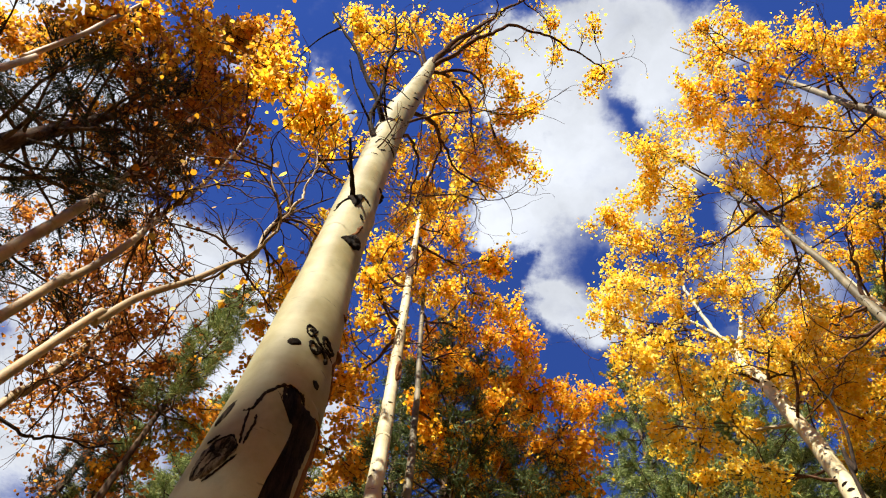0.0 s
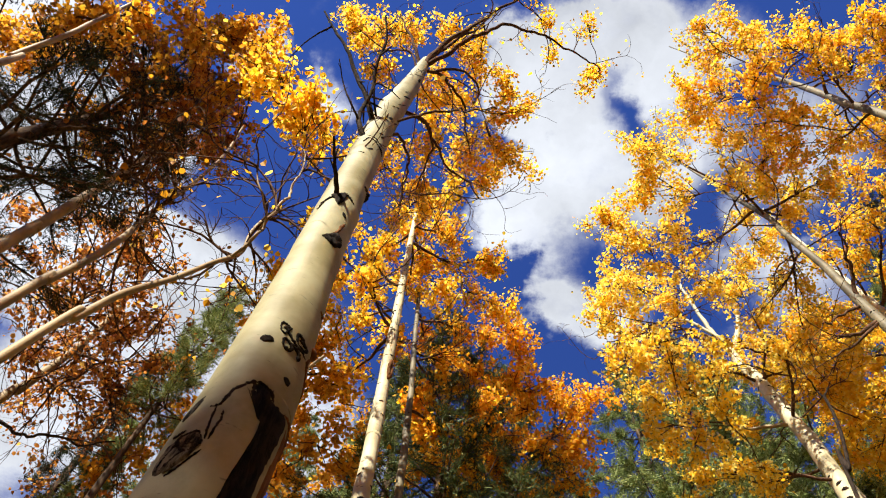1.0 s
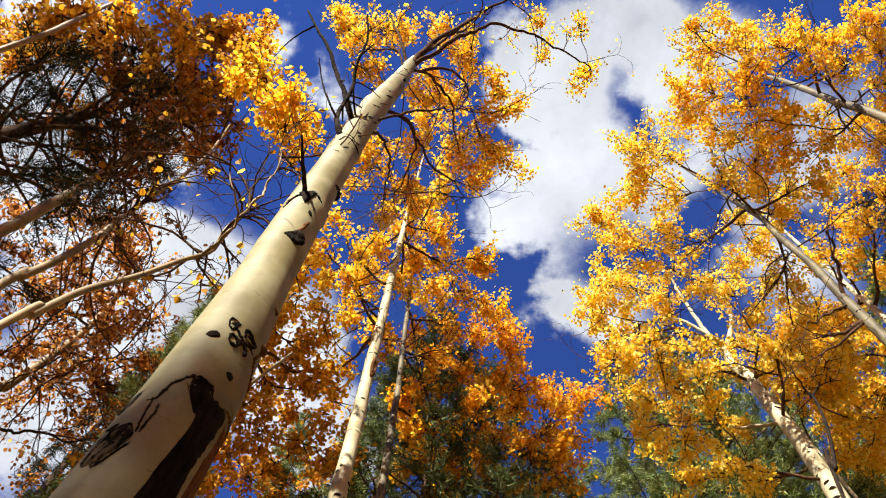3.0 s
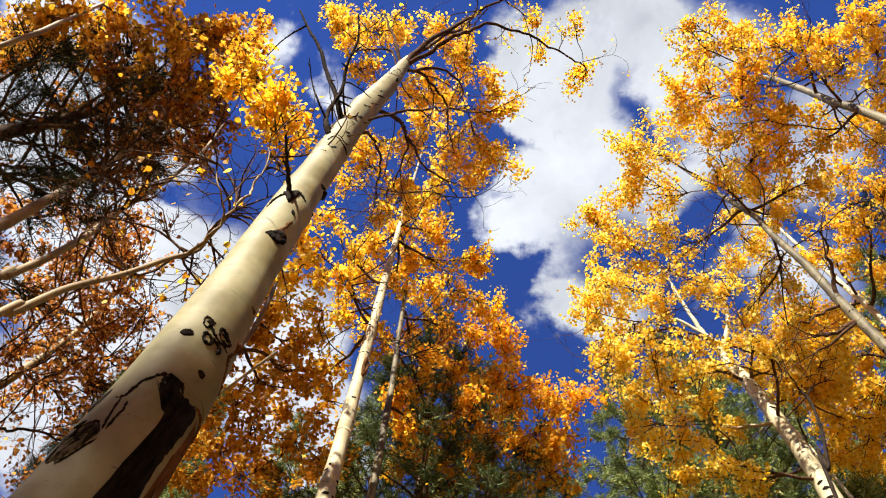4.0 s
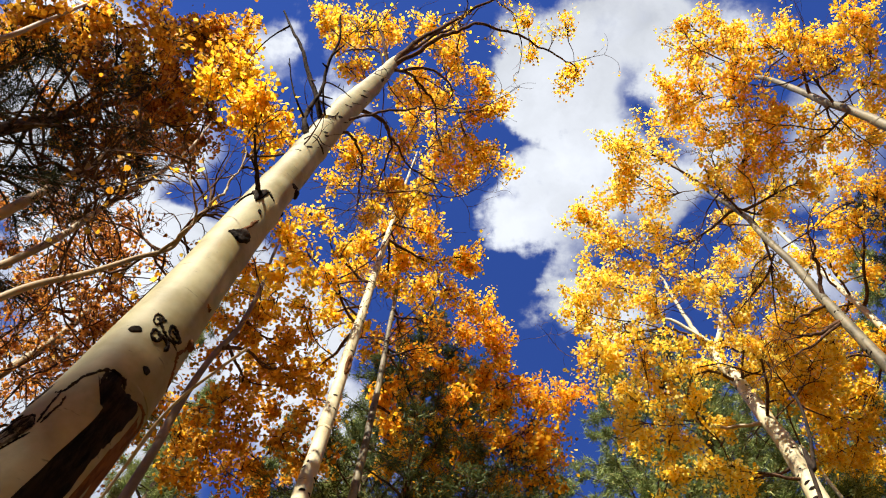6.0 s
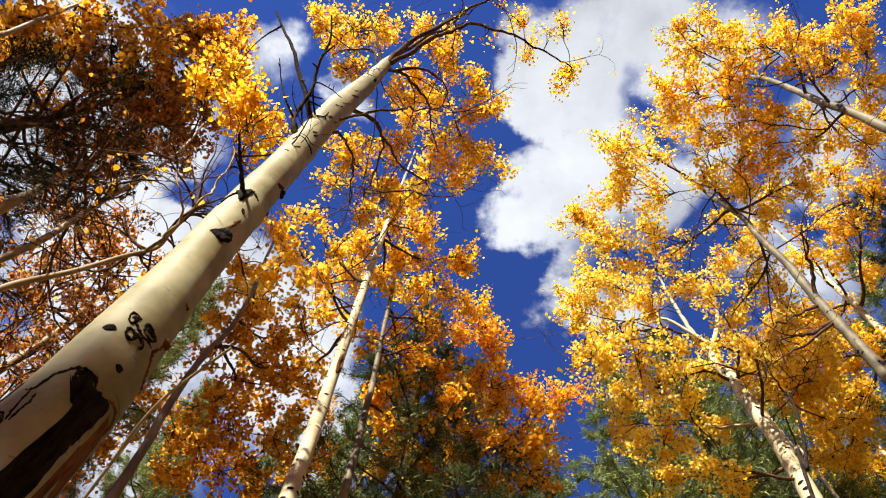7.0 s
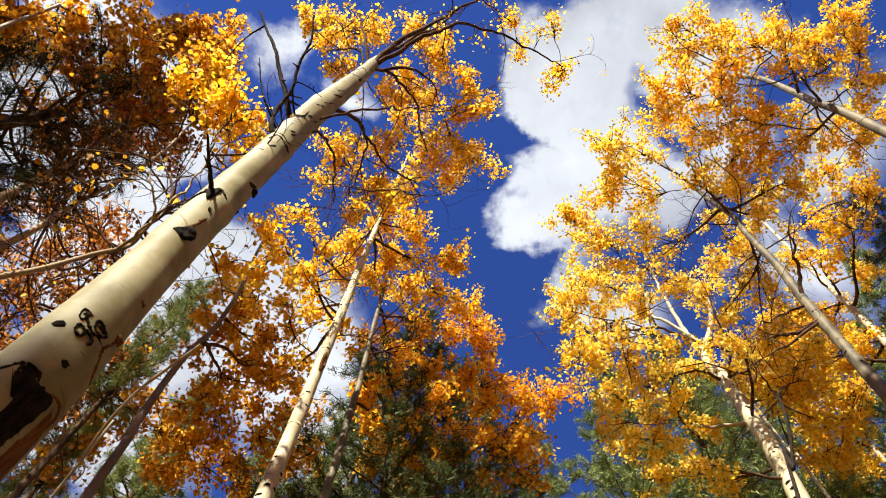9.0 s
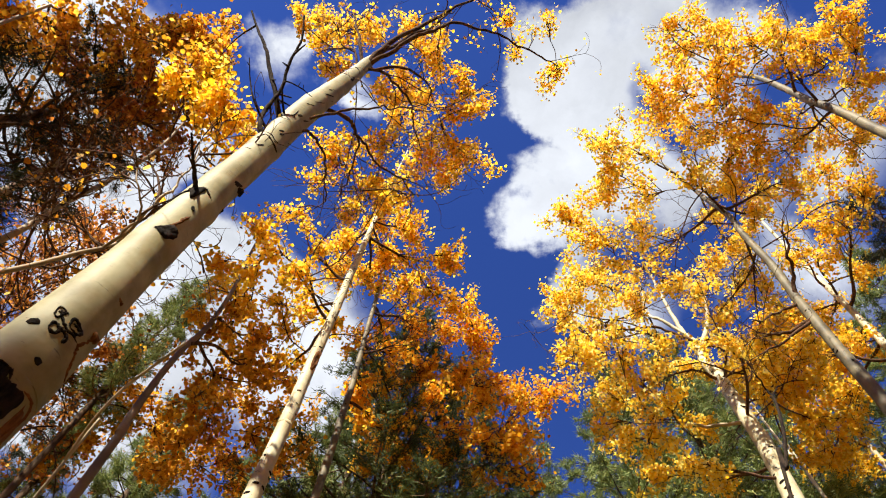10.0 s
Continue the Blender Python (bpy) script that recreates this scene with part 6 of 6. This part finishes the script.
for x, y, top, spread, seed in ((-3.70, 6.30, 11.0, 1.0, 130), (-2.90, 7.90, 12.6, 1.2, 131), (-3.90, 5.10, 8.2, 0.5, 132), (-2.15, 9.10, 14.0, 1.4, 133)):
    conifer("pine_tree", "dark green pine behind shaded aspen stems", [(x, y, top * 0.5), (x - 0.1, y + 0.1, top)], 0.14, (top * 0.55, spread, 0.15), seed, length=0.10, width=0.005, tufts=0.9, whorls=18)

conifer("pine_tree", "green pine behind the aspen stems", [(-4.35, 7.26, 6.15), (-4.45, 7.36, 12.30)], 0.16, (7.6, 0.8, 0.2), 30)

conifer("pine_tree", "dark pine behind the russet aspen", [(-5.54, 6.55, 5.98), (-5.64, 6.65, 11.96)], 0.16, (8.1, 0.5, 0.2), 31, needle=NEEDLE_SHADED, tufts=0.6, whorls=16)

# an unseen low thicket added behind the camera, in the way of the sun
aspen("aspen_sapling", "unseen golden aspen sapling added to shape the light", [(-3.30, -3.30, 1.50), (-3.10, -3.20, 5.76)], (0.040, 0.010), BARK_GREY, LEAF_GOLD, boughs=[(-4.04, -3.14, 2.98, 0.52), (-4.10, -2.64, 4.26, 0.49), (-4.11, -4.08, 5.00, 0.53), (-2.76, -3.63, 4.54, 0.55), (-2.76, -3.78, 5.11, 0.42), (-3.21, -2.77, 5.15, 0.43), (-2.96, -2.83, 5.35, 0.53), (-2.12, -3.41, 5.48, 0.42), (-3.65, -3.53, 4.45, 0.45)], seed=41, dense=0.5, size=0.07, group="sapling thicket", plain=True)

aspen("aspen_sapling", "unseen golden aspen sapling added to shape the light", [(-1.10, -3.70, 1.50), (-0.90, -3.60, 6.12)], (0.040, 0.010), BARK_GREY, LEAF_GOLD, boughs=[(-0.92, -4.32, 5.76, 0.50), (-2.27, -4.48, 5.41, 0.52), (-1.11, -4.21, 4.03, 0.54), (-1.06, -3.02, 4.29, 0.43), (-0.88, -4.28, 5.65, 0.49), (-1.21, -4.11, 6.15, 0.53), (-1.36, -3.91, 4.37, 0.41), (-0.85, -3.44, 5.35, 0.55), (-1.41, -4.19, 4.38, 0.43)], seed=42, dense=0.5, size=0.07, group="sapling thicket", plain=True)

aspen("aspen_sapling", "unseen golden aspen sapling added to shape the light", [(-4.50, -3.00, 1.50), (-4.30, -2.90, 6.30)], (0.040, 0.010), BARK_GREY, LEAF_GOLD, boughs=[(-4.35, -2.59, 2.87, 0.53), (-5.70, -2.42, 5.54, 0.44), (-4.97, -2.26, 6.28, 0.53), (-4.83, -3.21, 4.34, 0.40), (-4.87, -2.65, 5.85, 0.48), (-3.58, -3.44, 4.96, 0.54), (-5.75, -2.84, 3.23, 0.51), (-4.49, -4.23, 3.89, 0.48), (-5.20, -1.85, 4.82, 0.42)], seed=43, dense=0.5, size=0.07, group="sapling thicket", plain=True)

aspen("aspen_sapling", "unseen golden aspen sapling added to shape the light", [(-2.70, -4.70, 1.50), (-2.50, -4.60, 7.02)], (0.040, 0.010), BARK_GREY, LEAF_GOLD, boughs=[(-1.83, -4.64, 4.77, 0.55), (-2.21, -4.35, 3.78, 0.45), (-2.47, -5.01, 6.99, 0.46), (-3.15, -4.54, 6.02, 0.40), (-3.17, -4.54, 5.24, 0.43), (-2.27, -5.24, 3.47, 0.48), (-3.72, -4.23, 7.08, 0.44), (-1.83, -4.74, 4.29, 0.42), (-2.76, -5.08, 4.29, 0.43)], seed=44, dense=0.5, size=0.07, group="sapling thicket", plain=True)

aspen("aspen_sapling", "unseen golden aspen sapling added to shape the light", [(-2.10, -2.30, 1.50), (-1.90, -2.20, 5.58)], (0.040, 0.010), BARK_GREY, LEAF_GOLD, boughs=[(-2.10, -2.57, 3.20, 0.45), (-2.44, -1.86, 3.60, 0.45), (-2.23, -2.13, 4.00, 0.45), (-2.36, -2.74, 3.70, 0.45), (-1.67, -2.10, 3.75, 0.42), (-1.91, -2.01, 4.00, 0.42), (-2.26, -2.36, 4.20, 0.42), (-2.21, -1.96, 4.35, 0.42), (-2.27, -2.44, 4.40, 0.42), (-1.87, -2.20, 4.30, 0.42), (-2.07, -2.62, 4.05, 0.42), (-2.21, -1.94, 4.10, 0.45)], seed=45, dense=0.8, size=0.07, group="sapling thicket", plain=True)


# lower saplings added out of view to hide low sky and glow warmly
aspen("aspen_sapling", "unseen golden aspen sapling added to shape the light", [(-2.20, -1.60, 1.00), (-2.20, -1.55, 3.30)], (0.030, 0.010), BARK_GREY, LEAF_GOLD, boughs=[(-1.81, -1.30, 2.43, 0.36), (-2.83, -1.17, 2.14, 0.36), (-2.68, -1.24, 2.53, 0.36), (-2.71, -1.30, 3.09, 0.36), (-2.11, -1.26, 2.72, 0.36), (-2.31, -1.56, 2.93, 0.36), (-1.56, -1.63, 2.72, 0.36), (-2.90, -1.42, 1.72, 0.36), (-1.79, -1.18, 3.39, 0.36), (-1.85, -1.31, 2.89, 0.36)], seed=47, dense=0.6, size=0.07, group="sapling thicket", plain=True)

aspen("aspen_sapling", "unseen golden aspen sapling added to shape the light", [(-0.60, -1.60, 1.00), (-0.60, -1.55, 3.30)], (0.030, 0.010), BARK_GREY, LEAF_GOLD, boughs=[(-0.52, -1.58, 2.35, 0.36), (0.04, -1.15, 3.20, 0.36), (-0.33, -1.48, 2.80, 0.36), (-0.02, -1.18, 3.43, 0.36), (-1.37, -1.37, 1.97, 0.36), (-1.36, -1.72, 3.16, 0.36), (-0.72, -1.69, 3.39, 0.36), (-0.62, -1.32, 2.62, 0.36), (-0.53, -1.41, 2.01, 0.36), (-0.84, -1.65, 3.01, 0.36)], seed=48, dense=0.6, size=0.07, group="sapling thicket", plain=True)

aspen("aspen_sapling", "unseen golden aspen sapling added to shape the light", [(-2.40, -0.35, 0.80), (-2.40, -0.35, 2.60)], (0.025, 0.010), BARK_GREY, LEAF_GOLD, boughs=[(-2.10, -0.30, 0.94, 0.30), (-2.31, -0.41, 2.41, 0.30), (-2.68, -0.43, 1.67, 0.30), (-2.11, -0.25, 1.81, 0.30), (-2.65, -0.28, 1.24, 0.30), (-2.52, -0.58, 1.28, 0.30), (-2.42, -0.52, 1.27, 0.30), (-2.30, -0.37, 0.98, 0.30)], seed=65, dense=0.6, size=0.07, group="sapling thicket", plain=True)

aspen("aspen_sapling", "unseen golden aspen sapling added to shape the light", [(2.50, -0.75, 0.80), (2.50, -0.75, 2.60)], (0.025, 0.010), BARK_GREY, LEAF_GOLD, boughs=[(2.62, -0.58, 2.07, 0.30), (2.67, -0.94, 1.67, 0.30), (2.68, -0.57, 2.38, 0.30), (2.73, -0.73, 1.73, 0.30), (2.66, -0.61, 2.44, 0.30), (2.50, -0.95, 0.82, 0.30), (2.74, -0.57, 1.44, 0.30), (2.23, -0.72, 1.02, 0.30)], seed=66, dense=0.6, size=0.07, group="sapling thicket", plain=True)

# aspens added out of view to block blue sky and bounce golden light
aspen("aspen_tree", "unseen golden aspen added to warm the shade", [(2.40, -1.90, 3.00), (2.40, -1.90, 11.80)], (0.09, 0.02), BARK_WHITE, LEAF_GOLD, boughs=[(1.77, -2.08, 4.20, 0.60), (2.89, -2.53, 4.66, 0.60), (1.63, -1.36, 5.11, 0.60), (3.11, -1.10, 5.57, 0.60), (2.29, -1.43, 6.03, 0.60), (2.72, -1.78, 6.48, 0.60), (2.89, -1.75, 6.94, 0.60), (3.48, -1.55, 7.39, 0.60), (2.11, -1.49, 7.85, 0.60), (2.96, -2.80, 8.31, 0.60), (2.60, -1.91, 8.76, 0.60), (2.40, -2.46, 9.22, 0.60), (1.65, -1.24, 9.68, 0.60), (3.26, -1.13, 10.13, 0.60), (1.95, -2.38, 10.59, 0.60), (2.26, -1.63, 11.04, 0.60), (2.97, -1.64, 11.50, 0.60)], seed=61, dense=0.32, size=0.12, plain=True)

aspen("aspen_tree", "unseen golden aspen added to warm the shade", [(4.40, -1.60, 3.00), (4.40, -1.60, 11.80)], (0.09, 0.02), BARK_WHITE, LEAF_GOLD, boughs=[(4.63, -1.60, 4.20, 0.60), (4.11, -1.19, 4.66, 0.60), (3.58, -1.10, 5.11, 0.60), (4.11, -2.58, 5.57, 0.60), (4.66, -1.46, 6.03, 0.60), (5.02, -1.17, 6.48, 0.60), (4.24, -1.13, 6.94, 0.60), (4.03, -1.47, 7.39, 0.60), (3.54, -1.94, 7.85, 0.60), (4.30, -2.12, 8.31, 0.60), (5.08, -1.10, 8.76, 0.60), (4.22, -1.84, 9.22, 0.60), (3.39, -1.55, 9.68, 0.60), (4.21, -1.58, 10.13, 0.60), (3.63, -1.87, 10.59, 0.60), (4.22, -1.10, 11.04, 0.60), (3.77, -1.37, 11.50, 0.60)], seed=62, dense=0.32, size=0.12, plain=True)

aspen("aspen_tree", "unseen golden aspen added to warm the shade", [(6.40, -1.40, 3.00), (6.40, -1.40, 11.80)], (0.09, 0.02), BARK_WHITE, LEAF_GOLD, boughs=[(6.58, -1.59, 4.20, 0.60), (5.84, -1.10, 4.66, 0.60), (6.18, -1.10, 5.11, 0.60), (7.48, -2.09, 5.57, 0.60), (6.49, -1.64, 6.03, 0.60), (5.46, -1.96, 6.48, 0.60), (6.75, -1.10, 6.94, 0.60), (6.57, -1.10, 7.39, 0.60), (6.75, -1.10, 7.85, 0.60), (5.87, -2.01, 8.31, 0.60), (6.74, -2.10, 8.76, 0.60), (5.52, -1.63, 9.22, 0.60), (6.85, -1.63, 9.68, 0.60), (6.49, -1.75, 10.13, 0.60), (7.52, -1.61, 10.59, 0.60), (6.38, -1.47, 11.04, 0.60), (7.43, -1.10, 11.50, 0.60)], seed=63, dense=0.32, size=0.12, plain=True)

aspen("aspen_tree", "unseen golden aspen added to warm the shade", [(3.20, -3.20, 3.00), (3.20, -3.20, 11.80)], (0.09, 0.02), BARK_WHITE, LEAF_GOLD, boughs=[(3.65, -3.49, 4.20, 0.60), (3.66, -2.12, 4.66, 0.60), (3.46, -3.93, 5.11, 0.60), (3.61, -3.16, 5.57, 0.60), (3.35, -2.86, 6.03, 0.60), (2.59, -2.71, 6.48, 0.60), (3.54, -2.42, 6.94, 0.60), (2.51, -3.32, 7.39, 0.60), (3.85, -2.93, 7.85, 0.60), (2.90, -2.93, 8.31, 0.60), (3.42, -3.32, 8.76, 0.60), (3.35, -2.21, 9.22, 0.60), (3.58, -3.00, 9.68, 0.60), (3.91, -3.79, 10.13, 0.60), (3.01, -2.96, 10.59, 0.60), (3.48, -3.44, 11.04, 0.60), (3.25, -3.67, 11.50, 0.60)], seed=64, dense=0.32, size=0.12, plain=True)

# two more unseen crowns, nearer, to darken and warm the main trunk's shade
for x, y, seed in ((1.10, -1.90, 65), (-0.05, -2.90, 66)):
    rng = np.random.default_rng(seed)
    crown = [(x + rng.uniform(-0.7, 0.7), y + rng.uniform(-0.7, 0.6), z, 0.55) for z in np.linspace(3.6, 10.8, 17)]
    aspen("aspen_tree", "unseen golden aspen added to warm the shade", [(x, y, 3.00), (x, y, 11.20)], (0.09, 0.02), BARK_WHITE, LEAF_GOLD, boughs=crown, seed=seed, dense=0.30, size=0.12, plain=True)

# unseen dark pines added behind the camera to shade the left aspens
for x, y, top, seed in ((-5.6, -4.6, 17.5, 151), (-6.4, -6.2, 18.5, 152)):
    conifer("pine_tree", "unseen dark pine added behind the path to block light", [(x, y, top * 0.5), (x + 0.1, y - 0.1, top)], 0.17, (7.0, 1.5, 0.5), seed, needle=NEEDLE_SHADED, length=0.20, width=0.011, whorls=18, tufts=0.80, needles=9)
# added far off and unseen, for a soft-edged shadow low on the main trunk
conifer("pine_tree", "unseen dark pine added behind the path to block light", [(-6.10, -12.72, 8.0), (-6.10, -12.72, 16.9)], 0.20, (8.5, 2.2, 0.20), 153, needle=NEEDLE_SHADED, length=0.32, width=0.03, whorls=38, tufts=1.1, needles=7)


# more unseen pines that close the place and cut sky light from behind
conifer("pine_tree", "unseen dark pine added behind the path to block light", [(3.20, -5.40, 7.00), (3.30, -5.50, 14.00)], 0.15, (1.2, 1.8, 0.3), 55, needle=NEEDLE_SHADED, length=0.22, width=0.022, tufts=0.5, whorls=16, needles=7)

conifer("pine_tree", "unseen dark pine added behind the path to block light", [(-1.70, -5.60, 4.00), (-1.60, -5.70, 8.00)], 0.15, (1.2, 1.6, 0.3), 56, needle=NEEDLE_SHADED, length=0.22, width=0.022, tufts=0.5, whorls=16, needles=7)

conifer("pine_tree", "unseen dark pine added behind the path to block light", [(8.90, -0.60, 6.50), (9.00, -0.70, 13.00)], 0.15, (1.2, 1.8, 0.3), 57, needle=NEEDLE_SHADED, length=0.22, width=0.022, tufts=0.5, whorls=16, needles=7)

conifer("pine_tree", "unseen dark pine added behind the path to block light", [(5.70, -5.80, 7.00), (5.80, -5.90, 14.00)], 0.15, (1.2, 1.8, 0.3), 58, needle=NEEDLE_SHADED, length=0.22, width=0.022, tufts=0.5, whorls=16, needles=7)

conifer("pine_tree", "unseen dark pine added behind the path to block light", [(-3.20, -7.20, 4.00), (-3.10, -7.30, 8.00)], 0.15, (1.2, 1.7, 0.3), 59, needle=NEEDLE_SHADED, length=0.22, width=0.022, tufts=0.5, whorls=16, needles=7)

conifer("pine_tree", "dark pine behind golden leaves", [(7.46, 3.95, 7.17), (7.36, 4.05, 14.34)], 0.16, (7.8, 1.8, 0.3), 32, needle=NEEDLE_SHADED, tufts=0.7)

# black flecks on the pale trunks
flecks(slim_tree, slim_line, slim_r, 4.6, 9.5, -150, 0, 26, 200)
flecks(right_tree, right_line, right_r, 6.5, 11.0, -190, -40, 46, 300)
flecks(pale_tree, pale_line, pale_r, 8.0, 12.5, -190, -60, 26, 400)
flecks(back_tree, back_line, back_r, 6.0, 11.0, -150, 0, 24, 500)
flecks(grey_tree, grey_line, grey_r, 6.0, 11.0, -190, -40, 9, 600)
bark_patch("burl", slim_tree, slim_line, slim_r, [(6.44, -62), (6.60, -70), (6.72, -60), (6.68, -30), (6.52, -22), (6.42, -38)], SCAR_BROWN, 0.03, 700, 0.1, "red-brown burl")
